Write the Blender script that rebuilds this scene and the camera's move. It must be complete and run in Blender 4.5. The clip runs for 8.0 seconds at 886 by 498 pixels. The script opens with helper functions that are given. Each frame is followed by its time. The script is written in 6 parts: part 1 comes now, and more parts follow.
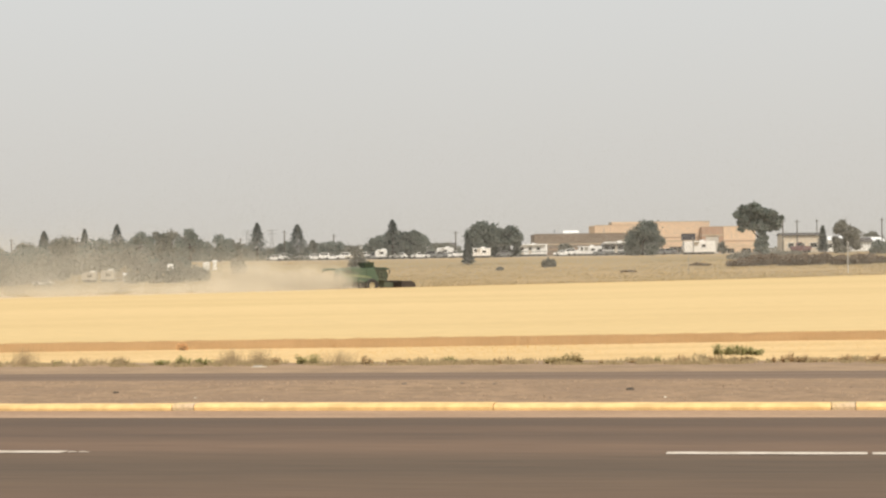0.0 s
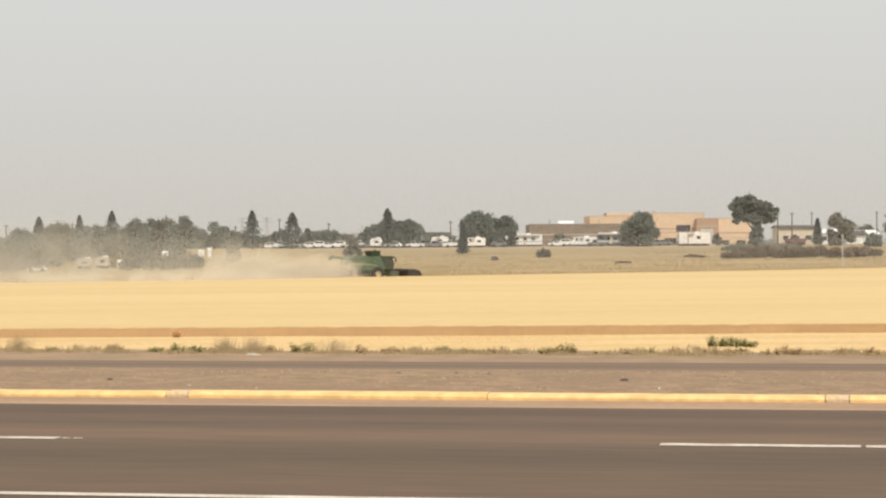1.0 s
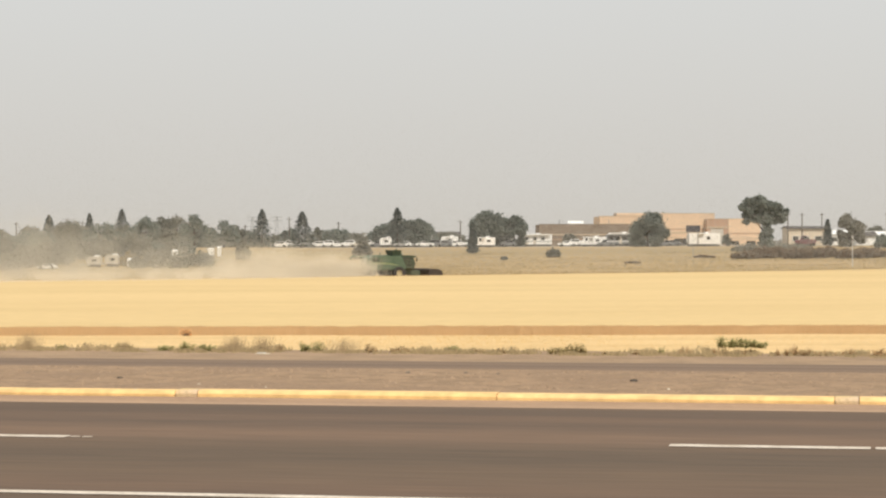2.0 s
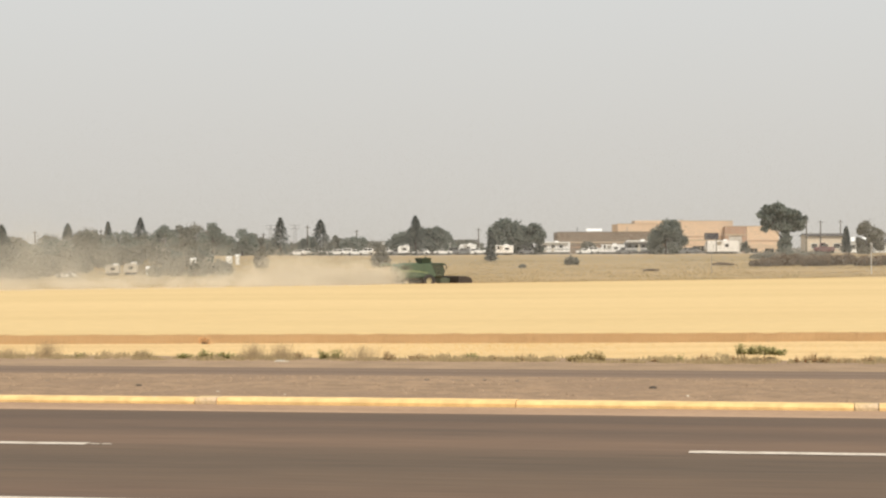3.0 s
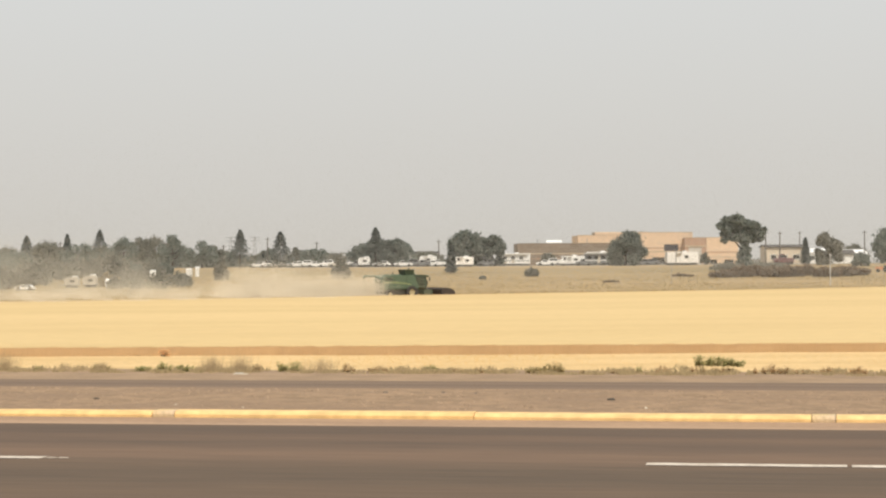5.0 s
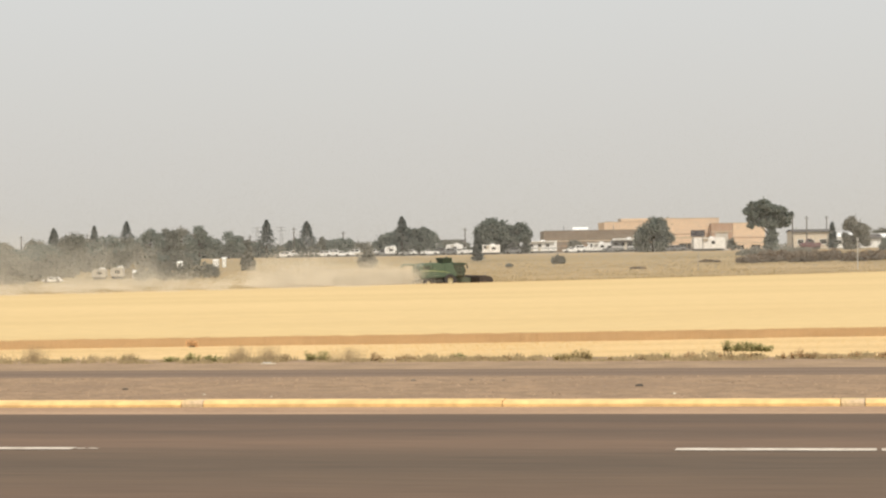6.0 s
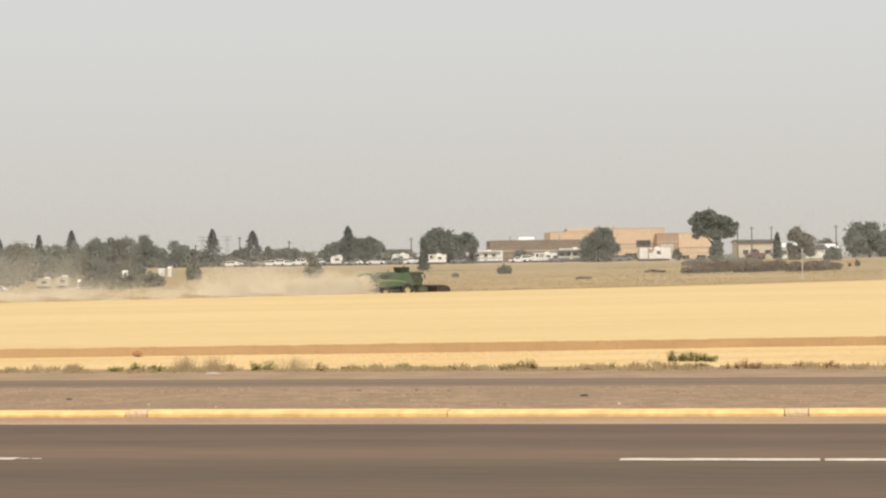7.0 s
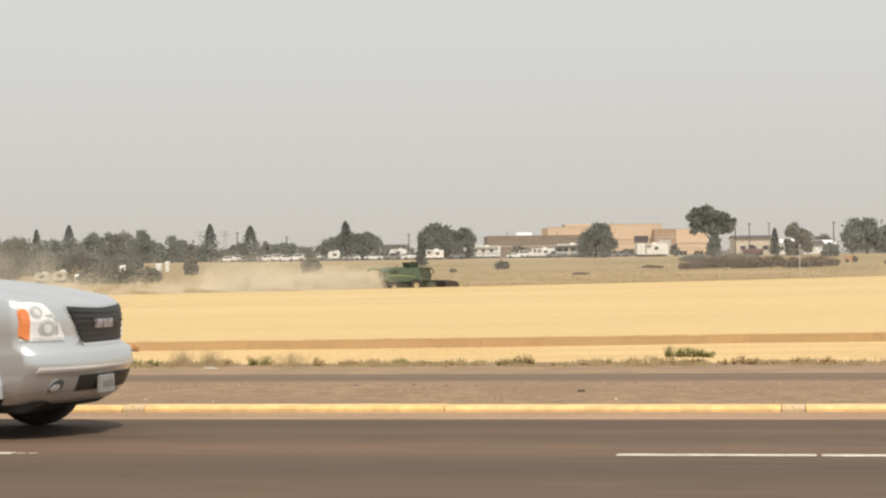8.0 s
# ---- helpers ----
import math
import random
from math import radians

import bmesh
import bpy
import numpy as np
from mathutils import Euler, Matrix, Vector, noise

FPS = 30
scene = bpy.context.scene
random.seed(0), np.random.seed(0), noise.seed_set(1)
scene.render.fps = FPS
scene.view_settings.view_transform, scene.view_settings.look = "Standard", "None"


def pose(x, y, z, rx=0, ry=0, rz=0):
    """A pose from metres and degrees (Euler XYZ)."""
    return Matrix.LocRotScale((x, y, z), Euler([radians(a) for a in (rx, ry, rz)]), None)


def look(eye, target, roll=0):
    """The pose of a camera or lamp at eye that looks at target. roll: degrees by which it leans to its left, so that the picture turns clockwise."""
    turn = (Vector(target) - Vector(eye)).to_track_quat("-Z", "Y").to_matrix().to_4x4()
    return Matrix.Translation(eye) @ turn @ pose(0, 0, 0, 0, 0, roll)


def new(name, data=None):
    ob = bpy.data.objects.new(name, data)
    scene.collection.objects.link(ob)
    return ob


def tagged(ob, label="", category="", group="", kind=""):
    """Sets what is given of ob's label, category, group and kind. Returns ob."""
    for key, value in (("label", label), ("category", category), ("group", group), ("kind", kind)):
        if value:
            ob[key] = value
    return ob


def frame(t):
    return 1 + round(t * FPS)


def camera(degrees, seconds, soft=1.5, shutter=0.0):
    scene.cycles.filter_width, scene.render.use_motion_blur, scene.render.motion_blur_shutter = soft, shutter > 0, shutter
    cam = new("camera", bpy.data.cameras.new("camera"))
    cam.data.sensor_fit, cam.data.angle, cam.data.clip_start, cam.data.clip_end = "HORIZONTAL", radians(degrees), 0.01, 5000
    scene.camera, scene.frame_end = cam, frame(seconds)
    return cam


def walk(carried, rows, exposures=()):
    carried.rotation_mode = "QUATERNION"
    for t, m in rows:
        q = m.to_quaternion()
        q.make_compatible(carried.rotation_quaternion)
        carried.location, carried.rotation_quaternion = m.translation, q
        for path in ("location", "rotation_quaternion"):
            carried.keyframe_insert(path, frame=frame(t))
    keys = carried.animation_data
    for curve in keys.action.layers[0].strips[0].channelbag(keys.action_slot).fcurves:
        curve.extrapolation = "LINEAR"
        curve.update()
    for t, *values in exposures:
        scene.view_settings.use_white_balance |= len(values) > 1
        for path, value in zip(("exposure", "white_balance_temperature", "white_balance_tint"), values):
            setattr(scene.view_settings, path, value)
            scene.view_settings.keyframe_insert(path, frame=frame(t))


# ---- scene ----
# The viewer stands at the roadside, eye 1.5 m over the pavement, and turns a long lens a little by hand.
cam = camera(21.7, 8.0, soft=2.3)
HEADINGS = [  # seconds, eye x, eye z, degrees to the right, degrees up, roll
    (0.0, 0.012, 1.523, 0.508, 0.006, -0.779),
    (0.5, 0.010, 1.522, 0.774, -0.171, -0.612),
    (1.0, 0.006, 1.524, 0.634, -0.259, -0.278),
    (1.2, 0.010, 1.523, 0.522, -0.371, -0.149),
    (2.3, 0.001, 1.529, 0.263, -0.243, 0.012),
    (2.5, 0.000, 1.518, 0.000, -0.238, 0.000),
    (3.0, -0.002, 1.520, -0.055, -0.073, -0.150),
    (3.5, 0.003, 1.522, 0.472, 0.077, -0.109),
    (4.0, 0.008, 1.523, 0.557, 0.101, -0.187),
    (4.5, 0.016, 1.523, 0.816, 0.164, -0.366),
    (4.7, 0.019, 1.527, 0.948, 0.219, -0.247),
    (5.8, 0.020, 1.524, 0.522, 0.034, -0.549),
    (6.0, 0.016, 1.520, 0.273, -0.070, -0.822),
    (6.5, 0.023, 1.525, 0.503, -0.262, -1.127),
    (7.0, 0.024, 1.523, 1.610, 0.153, -0.733),
    (7.5, 0.024, 1.520, 1.541, 0.165, -0.485),
    (8.0, 0.028, 1.522, 1.668, 0.037, -0.640),
]


def eye_pose(x, z, right, up, roll):
    e = Vector((x, 0.0, z))
    way = Vector((math.tan(radians(right)), 1.0, math.tan(radians(up))))
    return look(e, e + way * 100, roll)


walk(cam, [(t, eye_pose(x, z, right, up, roll)) for t, x, z, right, up, roll in HEADINGS])

# ---- light ----
SUN_WAY = Vector((0.20, -0.54, 0.82)).normalized()  # towards the sun
SUN_STRENGTH = 3.2
HAZE = 0.88


def make_light():
    world = bpy.data.worlds.new("world")
    scene.world = world
    world.use_nodes = True
    nt = world.node_tree
    nt.nodes.clear()
    out = nt.nodes.new("ShaderNodeOutputWorld")
    sky = nt.nodes.new("ShaderNodeTexSky")
    sky.sky_type, sky.sun_disc = "NISHITA", False
    sky.sun_elevation = math.asin(SUN_WAY.z)
    sky.sun_rotation = math.atan2(SUN_WAY.x, SUN_WAY.y)
    sky.dust_density, sky.air_density = 6.0, 1.0
    clear = nt.nodes.new("ShaderNodeBackground")
    clear.inputs["Strength"].default_value = 0.1
    nt.links.new(sky.outputs[0], clear.inputs["Color"])
    # smoke haze over the whole sky, greyer upwards
    co = nt.nodes.new("ShaderNodeTexCoord")
    sep = nt.nodes.new("ShaderNodeSeparateXYZ")
    ramp = nt.nodes.new("ShaderNodeValToRGB")
    el = ramp.color_ramp.elements
    el[0].position, el[0].color = 0.0, (0.70, 0.667, 0.612, 1)
    el[1].position, el[1].color = 1.0, (0.78, 0.80, 0.81, 1)
    mid = el.new(0.11)
    mid.color = (0.745, 0.745, 0.725, 1)
    nt.links.new(co.outputs["Generated"], sep.inputs[0])
    nt.links.new(sep.outputs["Z"], ramp.inputs[0])
    smoke = nt.nodes.new("ShaderNodeBackground")
    nt.links.new(ramp.outputs[0], smoke.inputs["Color"])
    mix = nt.nodes.new("ShaderNodeMixShader")
    mix.inputs[0].default_value = HAZE
    nt.links.new(clear.outputs[0], mix.inputs[1])
    nt.links.new(smoke.outputs[0], mix.inputs[2])
    nt.links.new(mix.outputs[0], out.inputs["Surface"])
    sun = bpy.data.lights.new("sun", "SUN")
    sun.energy, sun.angle, sun.color = SUN_STRENGTH, radians(2.0), (1.0, 0.93, 0.82)
    ob = new("sun", sun)
    ob.matrix_basis = look(SUN_WAY * 200, (0, 0, 0))


make_light()


# ---- materials ----
def mat(name, c1, c2=None, scale=1.0, rough=0.8, bump=0.0, fine=0.0, metal=0.0, c3=None, stretch=(1, 1, 1), spread=0.12, coat=0.0, island=False, grain=1.0):
    """Two colours mottled at a coarse size, a grain at a fine one, and relief."""
    m = bpy.data.materials.new(name)
    m.use_nodes = True
    nt = m.node_tree
    bsdf = nt.nodes["Principled BSDF"]
    bsdf.inputs["Roughness"].default_value = rough
    bsdf.inputs["Metallic"].default_value = metal
    bsdf.inputs["Coat Weight"].default_value = coat
    c2 = c2 or tuple(c * 0.8 for c in c1)
    co = nt.nodes.new("ShaderNodeTexCoord")
    mp = nt.nodes.new("ShaderNodeMapping")
    mp.inputs["Scale"].default_value = stretch
    nt.links.new(co.outputs["Object"], mp.inputs[0])
    n1 = nt.nodes.new("ShaderNodeTexNoise")
    n1.inputs["Scale"].default_value, n1.inputs["Detail"].default_value = scale, 6
    nt.links.new(mp.outputs[0], n1.inputs["Vector"])
    ramp = nt.nodes.new("ShaderNodeValToRGB")
    e = ramp.color_ramp.elements
    e[0].position, e[1].position = 0.5 - spread, 0.5 + spread
    e[0].color, e[1].color = (*c2, 1), (*c1, 1)
    nt.links.new((nt.nodes.new("ShaderNodeNewGeometry").outputs["Random Per Island"] if island else n1.outputs[0]), ramp.inputs[0])
    if island:
        e[0].position, e[1].position = 0.0, 1.0
    col = ramp.outputs[0]
    if c3:
        n3 = nt.nodes.new("ShaderNodeTexNoise")
        n3.inputs["Scale"].default_value, n3.inputs["Detail"].default_value = scale * 0.17, 4
        nt.links.new(mp.outputs[0], n3.inputs["Vector"])
        r3 = nt.nodes.new("ShaderNodeMapRange")
        r3.inputs[1].default_value, r3.inputs[2].default_value = 0.48, 0.66
        nt.links.new(n3.outputs[0], r3.inputs[0])
        mx = nt.nodes.new("ShaderNodeMixRGB")
        mx.inputs[2].default_value = (*c3, 1)
        nt.links.new(r3.outputs[0], mx.inputs[0])
        nt.links.new(col, mx.inputs[1])
        col = mx.outputs[0]
    if fine or bump:
        n2 = nt.nodes.new("ShaderNodeTexNoise")
        n2.inputs["Scale"].default_value, n2.inputs["Detail"].default_value = fine or scale * 12, 3
        nt.links.new(mp.outputs[0], n2.inputs["Vector"])
        r2 = nt.nodes.new("ShaderNodeMapRange")
        r2.inputs[1].default_value, r2.inputs[2].default_value = 0.3, 0.7
        r2.inputs[3].default_value, r2.inputs[4].default_value = 1 - 0.2 * grain, 1 + 0.15 * grain
        nt.links.new(n2.outputs[0], r2.inputs[0])
        mul = nt.nodes.new("ShaderNodeMixRGB")
        mul.blend_type = "MULTIPLY"
        mul.inputs[0].default_value = 1.0
        nt.links.new(col, mul.inputs[1])
        nt.links.new(r2.outputs[0], mul.inputs[2])
        col = mul.outputs[0]
        if bump:
            b = nt.nodes.new("ShaderNodeBump")
            b.inputs["Strength"].default_value, b.inputs["Distance"].default_value = min(1.0, bump), 0.03
            nt.links.new(n2.outputs[0], b.inputs["Height"])
            nt.links.new(b.outputs[0], bsdf.inputs["Normal"])
    nt.links.new(col, bsdf.inputs["Base Color"])
    return m


VIEWER_WAY = (0.0, -0.9, 0.44)  # up and towards the camera: flecks face this way for even shading


def dust_material(name, c1, c2):
    """Dust flecks shaded by one fixed normal towards the camera, whichever way each lies."""
    m = bpy.data.materials.new(name)
    m.use_nodes = True
    nt = m.node_tree
    nt.nodes.clear()
    out, d = nt.nodes.new("ShaderNodeOutputMaterial"), nt.nodes.new("ShaderNodeBsdfDiffuse")
    geo, ramp, even = nt.nodes.new("ShaderNodeNewGeometry"), nt.nodes.new("ShaderNodeValToRGB"), nt.nodes.new("ShaderNodeCombineXYZ")
    ramp.color_ramp.elements[0].color, ramp.color_ramp.elements[1].color = (*c1, 1), (*c2, 1)
    for i in range(3):
        even.inputs[i].default_value = VIEWER_WAY[i]
    nt.links.new(geo.outputs["Random Per Island"], ramp.inputs[0])
    nt.links.new(ramp.outputs[0], d.inputs["Color"])
    nt.links.new(even.outputs[0], d.inputs["Normal"])
    nt.links.new(d.outputs[0], out.inputs["Surface"])
    return m


def leaf_material(name, c1, c2):
    """Thin leaves: light comes through them, and no two sprays are of one tone."""
    m = bpy.data.materials.new(name)
    m.use_nodes = True
    nt = m.node_tree
    nt.nodes.clear()
    out = nt.nodes.new("ShaderNodeOutputMaterial")
    d, t, mix = nt.nodes.new("ShaderNodeBsdfDiffuse"), nt.nodes.new("ShaderNodeBsdfTranslucent"), nt.nodes.new("ShaderNodeMixShader")
    geo, ramp = nt.nodes.new("ShaderNodeNewGeometry"), nt.nodes.new("ShaderNodeValToRGB")
    ramp.color_ramp.elements[0].color, ramp.color_ramp.elements[1].color = (*c2, 1), (*c1, 1)
    nt.links.new(geo.outputs["Random Per Island"], ramp.inputs[0])
    for n in (d, t):
        nt.links.new(ramp.outputs[0], n.inputs["Color"])
    nt.links.new(d.outputs[0], mix.inputs[1])
    nt.links.new(t.outputs[0], mix.inputs[2])
    mix.inputs[0].default_value = 0.5
    nt.links.new(mix.outputs[0], out.inputs["Surface"])
    return m


def glass_material(name, tint):
    m = bpy.data.materials.new(name)
    m.use_nodes = True
    b = m.node_tree.nodes["Principled BSDF"]
    b.inputs["Base Color"].default_value = (*tint, 1)
    b.inputs["Roughness"].default_value, b.inputs["Coat Weight"].default_value = 0.05, 1.0
    return m


ASPHALT = mat("asphalt", (0.138, 0.083, 0.048), (0.106, 0.066, 0.039), 0.9, 0.9, 0.25, 14, c3=(0.077, 0.055, 0.035), stretch=(0.07, 1, 1), spread=0.11)


def lane_bands(m, bands):
    """Darker and paler lanes along a road, fitted to the camera's view: bands of (metres across, tone), with ragged
    edges.
    """
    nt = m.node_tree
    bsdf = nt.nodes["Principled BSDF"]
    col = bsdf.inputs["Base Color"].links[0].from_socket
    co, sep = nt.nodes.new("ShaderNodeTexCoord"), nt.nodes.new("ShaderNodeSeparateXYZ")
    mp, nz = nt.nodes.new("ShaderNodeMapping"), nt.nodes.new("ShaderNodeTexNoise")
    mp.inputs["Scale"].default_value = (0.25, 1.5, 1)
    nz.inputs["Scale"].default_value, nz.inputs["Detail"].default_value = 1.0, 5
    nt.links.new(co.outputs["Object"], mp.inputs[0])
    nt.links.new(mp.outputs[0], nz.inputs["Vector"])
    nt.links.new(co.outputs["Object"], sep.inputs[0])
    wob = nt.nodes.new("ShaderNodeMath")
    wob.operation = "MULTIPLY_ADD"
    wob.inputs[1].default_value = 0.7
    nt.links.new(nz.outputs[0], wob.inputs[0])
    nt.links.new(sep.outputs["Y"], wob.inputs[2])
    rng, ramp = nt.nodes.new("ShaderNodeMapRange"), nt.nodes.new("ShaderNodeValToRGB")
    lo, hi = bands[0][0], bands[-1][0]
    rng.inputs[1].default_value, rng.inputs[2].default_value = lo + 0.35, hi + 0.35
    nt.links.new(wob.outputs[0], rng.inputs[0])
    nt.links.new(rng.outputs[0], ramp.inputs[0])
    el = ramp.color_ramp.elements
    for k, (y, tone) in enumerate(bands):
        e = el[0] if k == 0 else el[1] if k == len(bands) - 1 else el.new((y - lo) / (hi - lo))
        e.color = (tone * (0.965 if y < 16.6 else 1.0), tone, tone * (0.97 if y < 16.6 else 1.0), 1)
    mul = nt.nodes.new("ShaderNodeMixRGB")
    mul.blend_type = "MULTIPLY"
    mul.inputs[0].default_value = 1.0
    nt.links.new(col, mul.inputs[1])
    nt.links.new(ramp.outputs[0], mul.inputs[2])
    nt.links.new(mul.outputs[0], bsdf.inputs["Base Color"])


# the near lane is toned down and tinted to match the camera's view
lane_bands(ASPHALT, [(12.5, 0.98), (13.6, 0.91), (14.6, 0.99), (15.6, 0.88), (16.4, 0.94), (17.1, 1.10), (18.0, 1.12), (18.6, 0.94), (19.0, 1.02), (19.7, 0.88), (20.6, 0.90)])
ASPHALT_OLD = mat("old asphalt", (0.210, 0.138, 0.084), (0.139, 0.090, 0.056), 0.8, 0.9, 0.3, 45, stretch=(0.03, 1, 1))
GRAVEL = mat("median gravel", (0.321, 0.210, 0.121), (0.242, 0.159, 0.090), 3.0, 0.95, 1.0, 14, c3=(0.252, 0.165, 0.097))
SHOULDER = mat("dirt shoulder", (0.347, 0.234, 0.138), (0.267, 0.179, 0.104), 1.4, 0.95, 0.7, 25)
CONCRETE = mat("gutter concrete", (0.419, 0.274, 0.166), (0.322, 0.207, 0.125), 1.2, 0.9, 0.3, 40, stretch=(0.3, 1, 1))
KERB_PAINT = mat("yellow kerb paint", (0.80, 0.53, 0.22), (0.77, 0.505, 0.207), 1.0, 0.7, 0.1, 7, c3=(0.73, 0.49, 0.235))
KERB_BARE = mat("worn kerb paint", (0.56, 0.42, 0.28), (0.66, 0.47, 0.22), 2.0, 0.85, 0.3, 30)
LINE_PAINT = mat("white road paint", (0.74, 0.66, 0.56), (0.50, 0.42, 0.33), 3.0, 0.8, 0.2, 30, spread=0.2)
STUBBLE = mat("cut stubble", (0.660, 0.461, 0.218), (0.590, 0.403, 0.180), 0.25, 0.95, 0.8, 9, c3=(0.560, 0.388, 0.162), stretch=(0.25, 1, 1))
DRY_GRASS = mat("dry grass ground", (0.417, 0.290, 0.142), (0.344, 0.243, 0.113), 0.05, 0.95, 0.6, 3, c3=(0.281, 0.209, 0.095), stretch=(0.2, 1, 1), grain=0.45)
BANK = mat("weedy bank", (0.26, 0.20, 0.11), (0.20, 0.17, 0.09), 0.4, 0.95, 0.8, 8)
LOT = mat("gravel yard", (0.33, 0.27, 0.19), (0.26, 0.21, 0.15), 0.2, 0.95, 0.5, 5)
WHEAT = mat("ripe wheat canopy", (0.600, 0.435, 0.200), (0.570, 0.408, 0.185), 0.10, 0.95, 0.6, 3.0, c3=(0.630, 0.458, 0.214), stretch=(0.25, 1, 1), grain=0.45)
WHEAT_STALK = mat("wheat stalk", (0.61, 0.42, 0.230), (0.56, 0.38, 0.203), 1.0, 0.9, island=True)
WHEAT_EAR = mat("wheat ear", (0.67, 0.475, 0.225), (0.60, 0.41, 0.175), 1.0, 0.9, island=True)
STRAW = mat("dry weed straw", (0.50, 0.375, 0.215), (0.33, 0.245, 0.14), 1.0, 0.9, island=True)
WEED_GREEN = leaf_material("roadside weed leaf", (0.552, 0.514, 0.238), (0.307, 0.291, 0.131))
WEED_BROWN = leaf_material("brown weed leaf", (0.690, 0.517, 0.300), (0.405, 0.300, 0.173))
WEED_OLIVE = leaf_material("olive weed leaf", (0.581, 0.466, 0.230), (0.324, 0.263, 0.128))
WEED_TAN = leaf_material("tan seed head", (0.744, 0.552, 0.324), (0.528, 0.390, 0.228))
WEED_STRAW = mat("olive-brown weed straw", (0.44, 0.335, 0.185), (0.27, 0.21, 0.11), 1.0, 0.9, island=True)
# leaf and needle tones raised and greyed to imitate haze over the distance
LEAF_DARK = leaf_material("dark leaf", (0.269, 0.293, 0.245), (0.205, 0.228, 0.200))
# evenly darkened copy of the dark leaf for the dense crowns
LEAF_DENSE = leaf_material("darker leaf of dense crowns", (0.230, 0.251, 0.210), (0.176, 0.196, 0.172))
LEAF_GREY = leaf_material("grey-green leaf", (0.306, 0.289, 0.233), (0.244, 0.235, 0.193))
LEAF_OLIVE = leaf_material("haze-paled olive leaf", (0.253, 0.249, 0.199), (0.197, 0.197, 0.158))
NEEDLE = leaf_material("spruce needle", (0.246, 0.270, 0.243), (0.190, 0.211, 0.195))
WEED_BROWN_FAR = leaf_material("brown dock leaf", (0.86, 0.60, 0.34), (0.72, 0.49, 0.275))
BRUSH = leaf_material("dry brush", (0.341, 0.260, 0.181), (0.259, 0.196, 0.140))
BARK = mat("bark", (0.11, 0.085, 0.06), (0.07, 0.055, 0.04), 3, 0.95, 0.5, 20)
POLE_WOOD = mat("weathered pole wood", (0.16, 0.135, 0.11), (0.11, 0.095, 0.08), 2, 0.9, 0.2, 20)
PALE_POST = mat("pale post paint", (0.60, 0.57, 0.52), (0.50, 0.47, 0.42), 2, 0.7)
STEEL_GREY = mat("galvanised steel", (0.34, 0.34, 0.34), (0.26, 0.26, 0.26), 3, 0.5, metal=0.6)
# green, dark metal and cab glass lightened to imitate haze before the combine
COMBINE_GREEN = mat("combine green paint", (0.082, 0.126, 0.074), (0.100, 0.136, 0.086), 1.5, 0.55, 0, 12, c3=(0.135, 0.142, 0.092))
FEEDER_GREEN = mat("dusty feeder paint", (0.13, 0.135, 0.085), (0.10, 0.115, 0.07), 1.5, 0.7, 0, 12)
RIM_DUSTY = mat("dusty yellow rim", (0.58, 0.49, 0.30), (0.50, 0.42, 0.25), 2, 0.6)
COMBINE_DARK = mat("dark combine metal", (0.075, 0.07, 0.052), (0.055, 0.05, 0.04), 2, 0.7, 0, 10)
STRIPE_GREEN = mat("faded yellow-green stripe", (0.34, 0.36, 0.16), (0.26, 0.29, 0.13), 2, 0.5)
TANK_GREEN = mat("dark green tank sheet", (0.04, 0.062, 0.034), (0.033, 0.05, 0.03), 2, 0.6, 0, 10)
REEL_METAL = mat("dusty header metal", (0.07, 0.05, 0.036), (0.05, 0.037, 0.028), 2, 0.7, 0, 10)
RUBBER = mat("tyre rubber", (0.048, 0.043, 0.038), (0.065, 0.057, 0.048), 3, 0.85, 0.2, 20)
CAB_GLASS = glass_material("cab glass", (0.045, 0.055, 0.045))
CAR_GLASS = glass_material("car glass", (0.02, 0.022, 0.025))
SILVER = mat("silver car paint", (0.62, 0.635, 0.635), (0.605, 0.62, 0.62), 2, 0.27, metal=0.65, coat=0.35)
SILVER_DARK = mat("lower body cladding", (0.10, 0.10, 0.10), (0.08, 0.08, 0.08), 3, 0.6)
BRIGHT_TRIM = mat("bright silver trim", (0.80, 0.80, 0.78), (0.74, 0.74, 0.72), 3, 0.2, metal=0.25, coat=0.6)
BLACK_PLASTIC = mat("black plastic", (0.02, 0.019, 0.018), (0.03, 0.028, 0.026), 6, 0.5)
LAMP_LENS = mat("clear lamp lens", (0.93, 0.93, 0.90), (0.68, 0.68, 0.66), 9, 0.12, coat=1.0, spread=0.2)
LAMP_CUP = mat("lamp reflector", (0.80, 0.80, 0.78), (0.62, 0.62, 0.61), 9, 0.2, metal=0.4)
# grey tone that stands in for the shade inside the lamps
LAMP_DARK = mat("grey lamp shading", (0.66, 0.67, 0.65), (0.50, 0.51, 0.49), 9, 0.2, metal=0.3)
GLASS_GREY = mat("lamp bulb glass", (0.82, 0.82, 0.80), (0.66, 0.66, 0.65), 9, 0.15, coat=1.0)
ORANGE_LENS = mat("orange signal lens", (0.85, 0.28, 0.09), (0.75, 0.22, 0.07), 9, 0.2, coat=0.8)
RED_LENS = mat("red lamp lens", (0.45, 0.03, 0.03), (0.38, 0.02, 0.02), 9, 0.2, coat=0.8)
PLATE = mat("number plate", (0.34, 0.335, 0.32), (0.28, 0.275, 0.26), 6, 0.5)
BADGE = mat("badge metal", (0.50, 0.46, 0.48), (0.30, 0.26, 0.28), 14, 0.3, metal=0.5)
WHITE_PAINT = mat("white vehicle paint", (0.918, 0.896, 0.853), (0.853, 0.832, 0.778), 1.0, 0.45, 0, 6)
